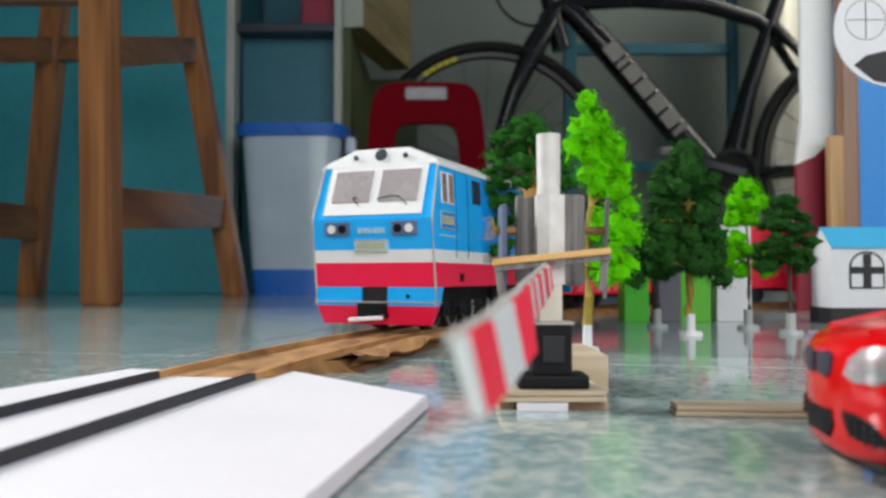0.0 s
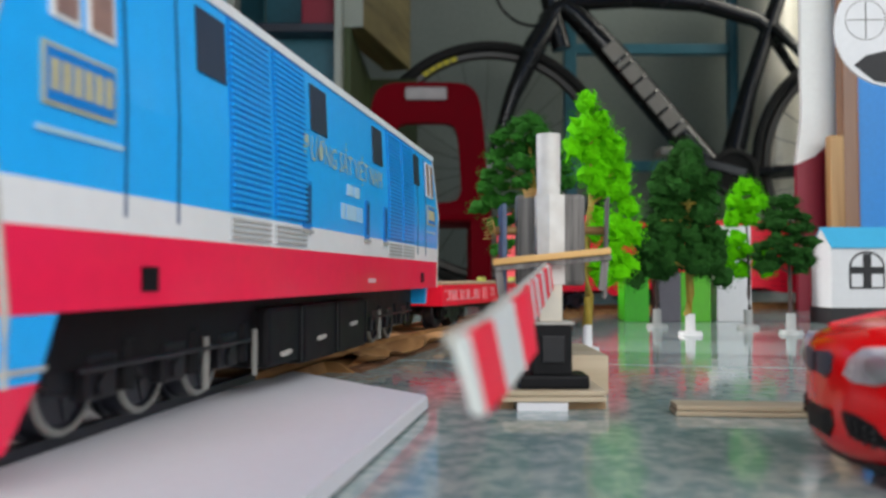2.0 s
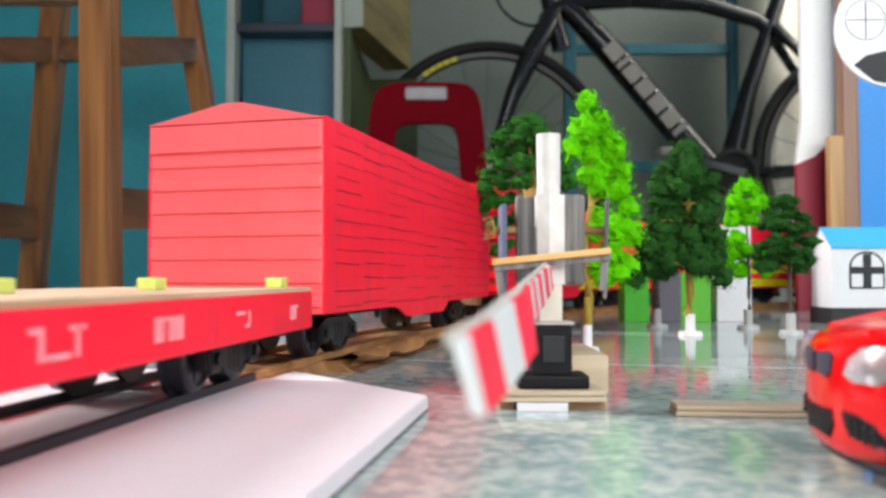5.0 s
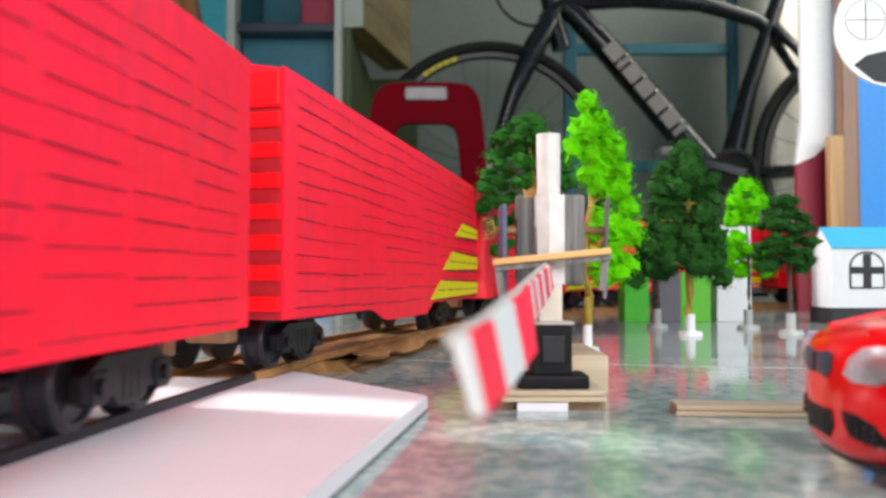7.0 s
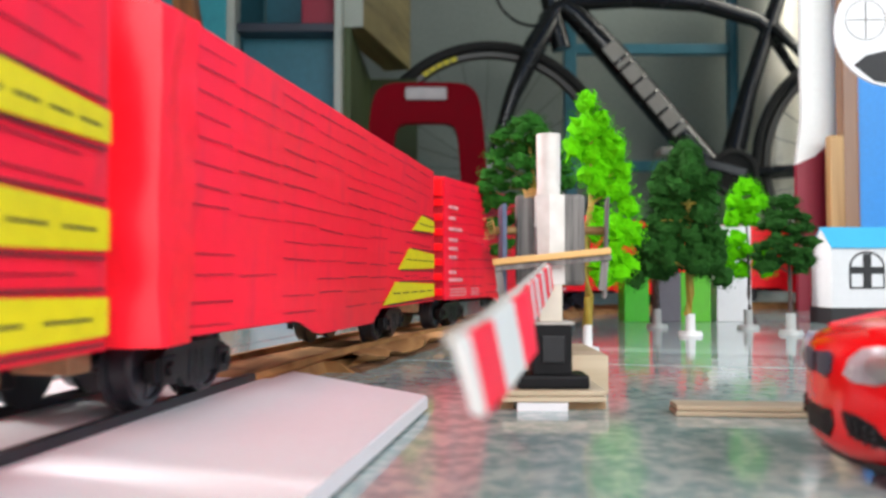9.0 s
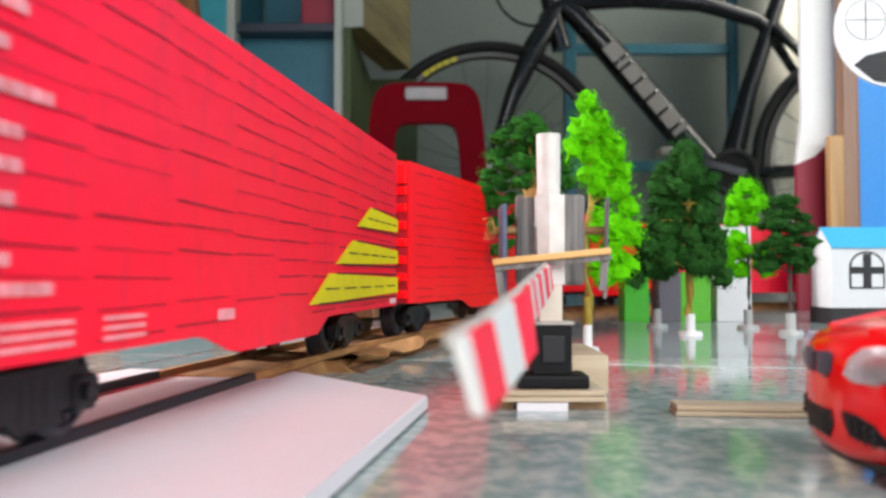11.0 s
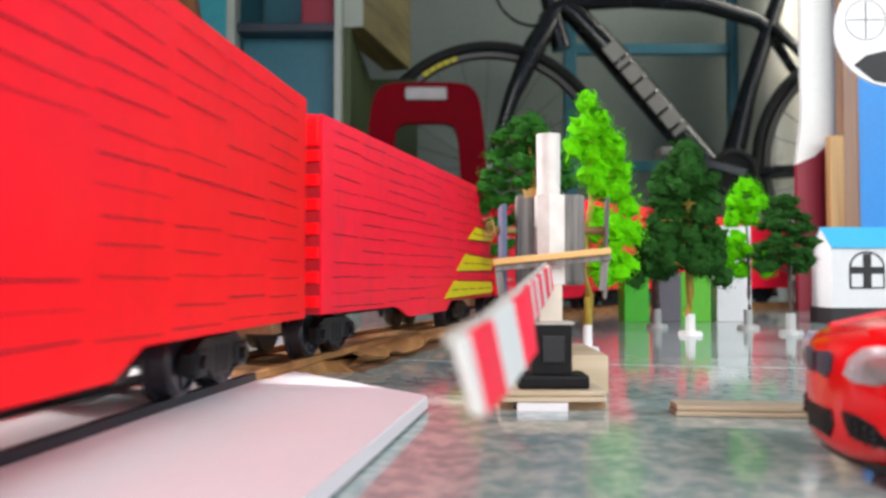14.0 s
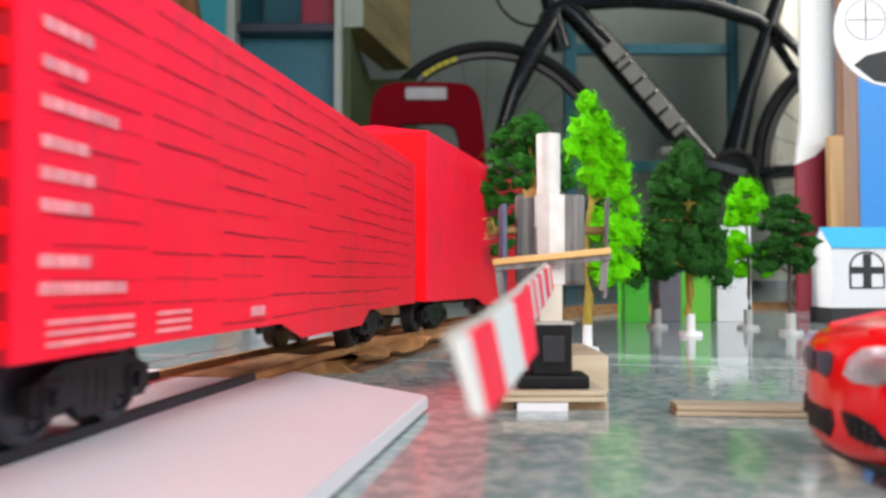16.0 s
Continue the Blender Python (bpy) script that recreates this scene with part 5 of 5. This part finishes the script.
    for k in range(7):
        a = Vector((x(0.0138), y(0.208), 0.0432))
        pipe(bm, [a, a + Vector((-0.0012 * random.random(), 0, 0.0035 - k * 0.0009)), a + Vector((-0.0018 - 0.0016 * random.random(), -0.001, 0.0026 - 0.0008 * k))], 0.00013, 4)
    part("frayed_string", bm, STICK, t, "frayed orange string")
    bm = bmesh.new()
    for k in range(8):
        rod(bm, (x(0.0215) + 0.0006 * k, y(0.207), 0.0515), (x(0.021) + 0.0007 * k, y(0.2065), 0.053 + 0.0008 * random.random()), 0.0003, None, 4)
    part("glue_tuft", bm, STICK, t)
    # the whole signal is a little under the size drawn above
    for ob in t.children:
        ob.data.transform(Matrix.Scale(0.941, 4))
    t.matrix_world = pose(0.0244, 0.1929, 0.0004)
    # barrier arm, level, striped red and white, pointing past the camera
    a = thing("barrier_arm", "red and white striped card barrier arm", "barrier", (0.0258, 0.1985, 0.0305))
    # stations along the arm: middle, half height, lean
    stations = [(Vector(r[:3]), r[3], r[4]) for r in (
        (0.0007, 0.0, 0.0003, 0.0029, -0.0003), (-0.0128, -0.0735, -0.0047, 0.0029, -0.0004), (-0.0155, -0.0985, -0.006, 0.0036, -0.0007),
        (-0.0177, -0.1065, -0.0069, 0.0037, -0.0007), (-0.0208, -0.1205, -0.008, 0.0034, -0.0007), (-0.0235, -0.1345, -0.0081, 0.0031, -0.0007), (-0.024, -0.1372, -0.008, 0.0028, -0.0008))]
    def mixed(p, q, f):
        return (p[0].lerp(q[0], f), p[1] + (q[1] - p[1]) * f, p[2] + (q[2] - p[2]) * f)
    cuts = [mixed(stations[0], stations[1], f) for f in (0, 0.24, 0.35, 0.51, 0.62, 0.74, 0.83, 0.91, 0.97)]
    runs = [[p, q] for p, q in zip(cuts, cuts[1:])] + [[cuts[-1], stations[1], stations[2], stations[3]]] + [[p, q] for p, q in zip(stations[3:], stations[4:])]
    for colour, run in enumerate(runs):
        d = run[-1][0] - run[0][0]
        side = Vector((d.y, -d.x, 0)).normalized() * 0.0005
        bm = bmesh.new()
        rings = []
        for m, half, lean in run:
            u = Vector((lean, 0, half))
            rings.append([bm.verts.new(v) for v in (m + u + side, m + u - side, m - u - side, m - u + side)])
        bm.faces.new(rings[0]), bm.faces.new(rings[-1][::-1])
        for a0, a1 in zip(rings, rings[1:]):
            for j in range(4):
                bm.faces.new((a0[j], a1[j], a1[(j + 1) % 4], a0[(j + 1) % 4]))
        bmesh.ops.recalc_face_normals(bm, faces=bm.faces[:])
        red = colour % 2 == 0
        part("stripe", bm, ARM_RED if red else ARM_WHITE, a, "red stripe" if red else "white stripe")
    part("edge", pipe(bmesh.new(), [m + Vector((lean - 0.0006, 0, half)) for m, half, lean in stations], 0.0005, 6), CARD_EDGE, a, "grey upper card edge")
    k = thing("wood_strip", "pale layered wood strip lying on the floor", "wood strip")
    for z, mt in ((0.0, PLY), (0.0012, PLY)):
        part("layer", box(-0.0, 0.07, -0.0042 if z else -0.0046, 0.004, z + 0.0001, z + 0.0011, 0.0002, pose(0.0505 + z * 0.2, 0.1815, 0, 0, 0, -5.5)), mt, k)


def leaves(bm_list, centre, radius, n, size, rnd):
    """Small leaf triangles scattered round a clump's surface."""
    for _ in range(n):
        d = Vector((rnd.gauss(0, 1), rnd.gauss(0, 1), rnd.gauss(0, 1))).normalized()
        p = centre + d * radius * rnd.uniform(0.6, 1.12)
        a = d.orthogonal().normalized()
        a = (Matrix.Rotation(rnd.uniform(0, 6.3), 3, d) @ a + d * rnd.uniform(-0.6, 0.6)).normalized()
        b = d.cross(a).normalized()
        s = size * rnd.uniform(0.6, 1.3)
        i = len(bm_list[0])
        bm_list[0].extend((p + a * s, p + b * s * 0.8, p - a * s * 0.9 + d * s * 0.4, p - b * s * 0.8))
        bm_list[1].append((i, i + 1, i + 2, i + 3))


def lump(data, centre, radius, rnd):
    """A rough lump of foliage foam."""
    i = len(data[0])
    rows, cols = 6, 9
    off = Vector((rnd.random() * 50, rnd.random() * 50, 0))
    for r in range(rows + 1):
        for k in range(cols):
            d = Vector((math.sin(math.pi * r / rows) * math.cos(2 * math.pi * k / cols), math.sin(math.pi * r / rows) * math.sin(2 * math.pi * k / cols), math.cos(math.pi * r / rows)))
            data[0].append(centre + d * radius * (0.66 + 0.6 * noise.noise(d * 2.2 + off)))
    for r in range(rows):
        for k in range(cols):
            j = (k + 1) % cols
            data[1].append((i + r * cols + k, i + (r + 1) * cols + k, i + (r + 1) * cols + j, i + r * cols + j))


def tree(label, at, height, crown, trunk_r, leaf, trunk_mat, foot_mat, seed, clump=0.005, leaf_n=170, size=0.0007, flat=1.0, lean=0.0, foot=0.0042, depth=0.7):
    """crown: rows of height, middle, reach to the sides, and how many clumps at that height; flat squashes the clumps."""
    rnd = random.Random(seed)
    t = thing("model_tree", label, "tree", at, group="model trees")
    part("foot", rod(bmesh.new(), (0, 0, 0), (0, 0, 0.0022), foot * 1.5, foot * 1.35, 20), foot_mat, t, "", True)
    part("socket", rod(bmesh.new(), (0, 0, 0.0022), (0, 0, 0.011), foot * 0.62, foot * 0.55, 16), foot_mat, t, "", True)
    def stem(z):
        f = min(1.0, z / height)
        return Vector((lean * f * f, 0, z))
    pts = [stem(0.01 + (height * 0.94 - 0.01) * k / 7) + Vector((trunk_r * 0.6 * rnd.uniform(-1, 1), trunk_r * 0.6 * rnd.uniform(-1, 1), 0)) for k in range(8)]
    bm = pipe(bmesh.new(), pts, [trunk_r * (1 - 0.1 * k) for k in range(8)], 8)
    data = ([], [])
    for z, mid, reach, n in crown:
        for k in range(n):
            u = 0.0 if n == 1 else -1 + 2 * k / (n - 1) + rnd.uniform(-0.3, 0.3) / n
            c = Vector((mid + reach * u, reach * depth * rnd.uniform(-1, 1) * math.sqrt(max(0.1, 1 - 0.8 * u * u)), z + rnd.uniform(-0.6, 0.6) * clump * flat - abs(u) * clump * 0.35))
            r = clump * rnd.uniform(0.72, 1.2)
            one = ([], [])
            lump(one, Vector(), r, rnd)
            leaves(one, Vector(), r, leaf_n, size, rnd)
            i = len(data[0])
            data[0].extend(c + Vector((v.x, v.y, v.z * flat)) for v in one[0])
            data[1].extend(tuple(j + i for j in f) for f in one[1])
            if rnd.random() < 0.35:
                rod(bm, stem(max(0.014, z - 0.006)), c, trunk_r * 0.32, trunk_r * 0.16, 5)
    part("trunk", bm, trunk_mat, t, "", True)
    me = bpy.data.meshes.new("crown")
    me.from_pydata([tuple(v) for v in data[0]], [], data[1])
    me.materials.append(leaf)
    ob = new("crown", me)
    ob.parent = t
    return t


def trees():
    tree("large dark green model tree with layered crown", (0.051, 0.42, 0), 0.118, [(0.1105, -0.0064, 0.0058, 5), (0.1036, -0.0101, 0.0122, 7), (0.0952, -0.0087, 0.0168, 8), (0.0865, -0.0081, 0.0191, 9), (0.0787, -0.0087, 0.0203, 9), (0.07, -0.0098, 0.022, 9), (0.0595, -0.0072, 0.0162, 7), (0.0488, -0.0087, 0.0145, 6)], 0.0018, LEAF_DARK, TRUNK_OLIVE, FOOT_WHITE, 11, 0.0066, 200, 0.0006, 0.72, lean=-0.008)
    tree("tall bright lime model tree on a white foot", (0.0573, 0.3260, 0), 0.1, [(0.0968, 0.0005, 0.001, 1), (0.0945, 0.0026, 0.0031, 2), (0.0879, 0.0052, 0.0052, 3), (0.0807, 0.0026, 0.0074, 3), (0.0737, 0.007, 0.0066, 3), (0.065, 0.0087, 0.0044, 3), (0.0562, 0.0109, 0.0052, 3), (0.0471, 0.0114, 0.0074, 4), (0.0387, 0.0105, 0.0061, 3), (0.0335, 0.0098, 0.0031, 2)], 0.0021, LEAF_BRIGHT, TRUNK_OLIVE, FOOT_WHITE, 12, 0.0072, 260, 0.0005, 1.0, lean=0.004, foot=0.0033, depth=0.5)
    tree("slim dark green model tree with thin trunk", (0.1264, 0.4848, 0), 0.06, [(0.0532, -0.001, 0.0073, 3), (0.0432, -0.001, 0.0093, 4), (0.0366, -0.0026, 0.0099, 4)], 0.0014, LEAF_DEEP, TRUNK_BROWN, FOOT_GREY, 13, 0.0062, 140, 0.0006)
    tree("broad dark green model tree on a white foot", (0.1264, 0.4197, 0), 0.096, [(0.0942, -0.0012, 0.0037, 3), (0.0876, -0.003, 0.0089, 6), (0.0804, -0.0024, 0.0125, 8), (0.0735, -0.0018, 0.0136, 9), (0.0645, -0.003, 0.0141, 9), (0.0564, -0.0042, 0.0167, 12), (0.048, -0.0048, 0.0188, 13), (0.0408, -0.006, 0.0209, 15), (0.0354, -0.0072, 0.0219, 13)], 0.0024, LEAF_DEEP, TRUNK_OLIVE, FOOT_WHITE, 14, 0.0072, 210, 0.0006, 0.95)
    tree("small bright lime model tree with brown trunk", (0.1762, 0.4743, 0), 0.085, [(0.081, 0.0003, 0.004, 3), (0.074, 0.0, 0.0079, 4), (0.0671, -0.003, 0.0066, 4), (0.0515, -0.0063, 0.0046, 3), (0.0442, 0.0, 0.0099, 4), (0.0366, 0.0, 0.0106, 5)], 0.0012, LEAF_BRIGHT, TRUNK_BROWN, FOOT_GREY, 15, 0.0068, 190, 0.0005, 0.9)
    tree("small dark green model tree like a conifer", (0.1813, 0.4279, 0), 0.073, [(0.0705, -0.0021, 0.0037, 5), (0.0638, -0.0021, 0.0086, 7), (0.057, -0.0021, 0.011, 8), (0.0499, -0.0025, 0.0123, 9), (0.0429, -0.0025, 0.0132, 9), (0.0374, -0.0031, 0.0123, 8)], 0.0014, LEAF_DEEP, TRUNK_BROWN, FOOT_GREY, 16, 0.0062, 170, 0.0005, 0.62)


def paper_houses():
    for name, x0, x1, z, mt, lab in (("green_card_block", 0.1205, 0.137, 0.033, GREEN_CARD, "green folded card block"), ("grey_card_block", 0.1435, 0.158, 0.033, GREY_CARD, "grey violet folded card block"),
                                     ("lime_card_block", 0.158, 0.178, 0.033, LIME_CARD, "lime green folded card block"), ("white_card_block", 0.182, 0.205, 0.064, PAPER, "tall white folded paper block")):
        t = thing(name, lab + " standing behind the trees", "card model", (0, 0.545, 0))
        part("body", box(x0, x1, 0, 0.02, 0.0, z, 0.0005), mt, t)
        part("rear_flap", box(x0 + 0.001, x1 - 0.001, 0.02, 0.0215, 0.0, z * 0.9, 0.0003), mt, t)
    h = thing("paper_house", "white paper house with a cyan roof and black base", "model house", (0.2441, 0.515, 0))
    part("plinth", box(-0.001, 0.091, -0.001, 0.029, 0, 0.0105, 0.0003), INK, h, "black painted base")
    bm = bmesh.new()
    prism(bm, [(0, 0.0105), (0.028, 0.0105), (0.028, 0.049), (0.014, 0.061), (0, 0.049)], "x", 0.0, 0.09)
    part("wall", bm, PAPER, h)
    for s, a, b in ((0, (-0.0015, 0.0479), (0.014, 0.0612)), (1, (0.0295, 0.0479), (0.014, 0.0612))):
        bm = bmesh.new()
        prism(bm, [a, b, (b[0], b[1] + 0.0008), (a[0], a[1] + 0.0008)], "x", -0.0004, 0.0915)
        part("roof", bm, ROOF_CYAN, h, "cyan paper roof slope")
    for cx in (0.0222, 0.064):
        arch = [(-0.0105, -0.011), (0.0105, -0.011), (0.0105, 0.002)] + [(0.0105 * math.cos(radians(k)), 0.002 + 0.0095 * math.sin(radians(k))) for k in range(15, 180, 15)] + [(-0.0105, 0.002)]
        wn = bmesh.new()
        prism(wn, [(cx + p, 0.034 + q) for p, q in arch], "y", -0.0004, 0.0)
        wo = part("window", wn, PAPER, h, "arched window drawn in black pen")
        bm = bmesh.new()
        n = len(arch)
        for i in range(n):
            p, q = arch[i], arch[(i + 1) % n]
            rod(bm, (cx + p[0], -0.0004, 0.034 + p[1]), (cx + q[0], -0.0004, 0.034 + q[1]), 0.0006, None, 6)
        part("window_frame", bm, INK, wo)
        bm = box(cx - 0.0026, cx + 0.0026, -0.0007, -0.0003, 0.0232, 0.0445)
        boxm(bm, cx - 0.010, cx + 0.010, -0.0008, -0.0003, 0.0318, 0.0362)
        part("glazing_bar", bm, INK, wo)


def toy_car():
    c = thing("toy_car", "glossy red die-cast toy car with clear headlights", "toy car", (0.1172, 0.1152, 0), -9)
    # built facing -x; half length 0.06, half width 0.0245; rows of x, half width, sill, top
    secs = [(-0.0612, 0.003, 0.0062, 0.018), (-0.0606, 0.0085, 0.005, 0.0192), (-0.0596, 0.0125, 0.0043, 0.0201), (-0.0579, 0.0165, 0.0039, 0.0209), (-0.0553, 0.0198, 0.0037, 0.0217), (-0.0515, 0.0222, 0.0037, 0.0226),
            (-0.044, 0.0243, 0.0038, 0.0238), (-0.034, 0.0246, 0.004, 0.0249), (-0.02, 0.0246, 0.004, 0.026), (0.02, 0.0246, 0.004, 0.0265), (0.045, 0.0244, 0.004, 0.026), (0.057, 0.023, 0.005, 0.0245), (0.0612, 0.018, 0.007, 0.022)]
    K = 40
    def skin(k, w, z0, z1):
        """A boxy oval section with a waist line and a crowned bonnet."""
        a = 2 * math.pi * k / K
        ca, sa = math.cos(a), math.sin(a)
        u, v = math.copysign(abs(ca) ** 0.5, ca), math.copysign(abs(sa) ** 0.42, sa)
        z = (z0 + z1) / 2 + (z1 - z0) / 2 * v
        if sa > 0:
            z += 0.0011 * (1 - u * u)
        tuck = 1 - 0.10 * max(0.0, -v) ** 2 - 0.05 * max(0.0, v) ** 3
        return w * u * tuck, z
    bm = bmesh.new()
    rows = [[bm.verts.new((x, *skin(k, w, z0, z1))) for k in range(K)] for x, w, z0, z1 in secs]
    for a, b in zip(rows, rows[1:]):
        for k in range(K):
            bm.faces.new((a[k], a[(k + 1) % K], b[(k + 1) % K], b[k]))
    bm.faces.new(rows[0]), bm.faces.new(rows[-1][::-1])
    body = part("body", bm, CAR_RED, c, "", True)
    def nose(y):
        """How far back the front stands at a distance from the middle line."""
        pts = [(0.0, -0.0612)] + [(w * 0.97, x) for x, w, _, _ in secs[:7]]
        for (y0, x0), (y1, x1) in zip(pts, pts[1:]):
            if abs(y) <= y1:
                return x0 + (x1 - x0) * (abs(y) - y0) / (y1 - y0)
        return pts[-1][1]
    def wrapped(name, outline, material, label, out=0.0004, deep=0.0016, smooth=False, bulge=0.0, parent=None):
        """A plate that follows the curve of the front; outline in distance from the middle and height."""
        bm = bmesh.new()
        cy, cz = sum(p[0] for p in outline) / len(outline), sum(p[1] for p in outline) / len(outline)
        loops = []
        for f, o in ((1.0, -deep), (1.0, out), (0.55, out + bulge * 0.75), (0.0, out + bulge)):
            ring_ = []
            for y, z in outline:
                yy, zz = cy + (y - cy) * f, cz + (z - cz) * f
                ring_.append(bm.verts.new((nose(yy) - o, yy, zz)))
            loops.append(ring_)
        n = len(outline)
        for a, b in zip(loops, loops[1:]):
            for k in range(n):
                bm.faces.new((a[k], a[(k + 1) % n], b[(k + 1) % n], b[k]))
        bmesh.ops.remove_doubles(bm, verts=bm.verts[:], dist=0.00001)
        return part(name, bm, material, parent or c, label, smooth)
    bm = bmesh.new()
    rows = []
    for x, w, z in ((-0.02, 0.0212, 0.0262), (-0.004, 0.0182, 0.0378), (0.022, 0.0178, 0.038), (0.044, 0.0208, 0.0265)):
        rows.append([bm.verts.new((x, s * w, z)) for s in (-1, -0.6, 0.6, 1)])
    for a, b in zip(rows, rows[1:]):
        for k in range(3):
            bm.faces.new((a[k], a[k + 1], b[k + 1], b[k]))
    for k in (0, 3):
        bm.faces.new([r[k] for r in rows])
    part("cabin", bm, DARK_PANEL, c, "dark glazed cabin")
    for s in (-1, 1):
        eye = [(s * y, z) for y, z in ((0.0098, 0.0164), (0.0112, 0.0186), (0.0138, 0.0204), (0.0172, 0.0208), (0.0204, 0.0203), (0.0216, 0.0188), (0.0196, 0.0166), (0.0158, 0.0156), (0.012, 0.0155))]
        hl = wrapped("headlight", eye, LENS, "clear glossy headlight", 0.0004, 0.001, True, 0.0006)
        wrapped("lamp_ring", [(s * (0.0168 + 0.0019 * math.cos(radians(a))), 0.018 + 0.0017 * math.sin(radians(a))) for a in range(0, 360, 36)], ALLOY, "pale round lamp", 0.0011, 0.0002, True, 0.0002, hl)
        wrapped("grille", [(s * y, z) for y, z in ((0.0007, 0.0188), (0.0048, 0.0192), (0.0062, 0.0186), (0.0058, 0.0164), (0.0044, 0.0154), (0.0009, 0.0157))], DARK_PANEL, "dark kidney grille", 0.0004)
        ia = wrapped("air_intake", [(s * y, z) for y, z in ((0.0092, 0.0112), (0.0122, 0.0112), (0.0152, 0.0103), (0.0172, 0.0084), (0.0172, 0.0073), (0.0116, 0.0078), (0.0098, 0.0092))], BLACK, "dark lower air intake", 0.0003)
        mesh = bmesh.new()
        for k in range(3):
            for j in range(4):
                y, z = s * (0.0112 + 0.0014 * j), 0.0103 - 0.001 * k - 0.0003 * j
                boxm(mesh, nose(y) - 0.0006, nose(y) - 0.0002, y - 0.0002, y + 0.0002, z - 0.0002, z + 0.0002)
        tagged(part("mesh_dots", mesh, BOGIE, ia), kind="stuff")
        for x in (-0.037, 0.037):
            wh = part("wheel", rod(bmesh.new(), (x, s * 0.0175, 0.0092), (x, s * 0.0245, 0.0092), 0.0092, 0.0092, 28), BLUE_TYRE, c, "", True)
            part("rim", rod(bmesh.new(), (x, s * 0.0244, 0.0092), (x, s * 0.0252, 0.0092), 0.0062, 0.0058, 20), ALLOY, wh)
        # bonnet crease
        part("bonnet_crease", pipe(bmesh.new(), [(-0.0568, s * 0.0088, 0.0222), (-0.048, s * 0.0115, 0.024), (-0.036, s * 0.0135, 0.0256), (-0.022, s * 0.0145, 0.0268)], 0.0004, 8), CAR_RED, c, "", True)
    wrapped("centre_intake", [(-0.0058, 0.0108), (0.0058, 0.0108), (0.0064, 0.0088), (0.005, 0.0068), (-0.005, 0.0068), (-0.0064, 0.0088)], BLACK, "dark centre air intake", 0.0003)
    lip = [(y, 0.0042) for y in (-0.019, -0.012, -0.004, 0.004, 0.012, 0.019)]
    part("lip", pipe(bmesh.new(), [(nose(y) + 0.0022, y, z) for y, z in lip], 0.0008, 8), BLACK, c, "dark lower lip", True)


def floor_tiles():
    slab = tagged(part("floor", box(-1.6, 1.5, -3.0, 2.4, -0.05, -0.002), GROUT), "floor of glossy mottled grey-green tiles", "floor", kind="structure")
    me = None
    R = pose(-0.098, 0.313, 0, 0, 0, -11.5)
    for i in range(-14, 15):
        for j in range(-14, 15):
            p = R @ Vector((i * 0.3 + 0.15, j * 0.3 + 0.15, 0))
            if not (-1.44 < p.x < 1.34 and -2.8 < p.y < 2.14):
                continue
            if me is None:
                ob = part("tile", box(-0.1493, 0.1493, -0.1493, 0.1493, -0.004, 0.0, 0.0005), TILE, slab)
                me = ob.data
            else:
                ob = new("tile", me)
                ob.parent = slab
            ob.matrix_world = Matrix.Translation(p) @ pose(0, 0, 0, 0, 0, -11.5 + 90 * ((i * 7 + j * 3) % 4))


room()
cabinets()
stool()
bin_box()
red_chair()
bicycle()
back_corner()
track()
train()
barrier()
trees()
paper_houses()
toy_car()
floor_tiles()


def motions():
    """The train rolls along the track; each axle turns with the way it has run."""
    for ob, offset, half in CARS:
        walk(ob, [(k / 5, car_pose(run_at(k / 5) + offset, half)) for k in range(81)])
    turns = [(k / FPS, run_at(k / FPS)) for k in range(16 * FPS + 1)]
    for ob, r in AXLES:
        x, y, z = ob.location
        walk(ob, [(t, pose(x, y, z, math.degrees((RUN[0][1] - l) / r))) for t, l in turns])


motions()
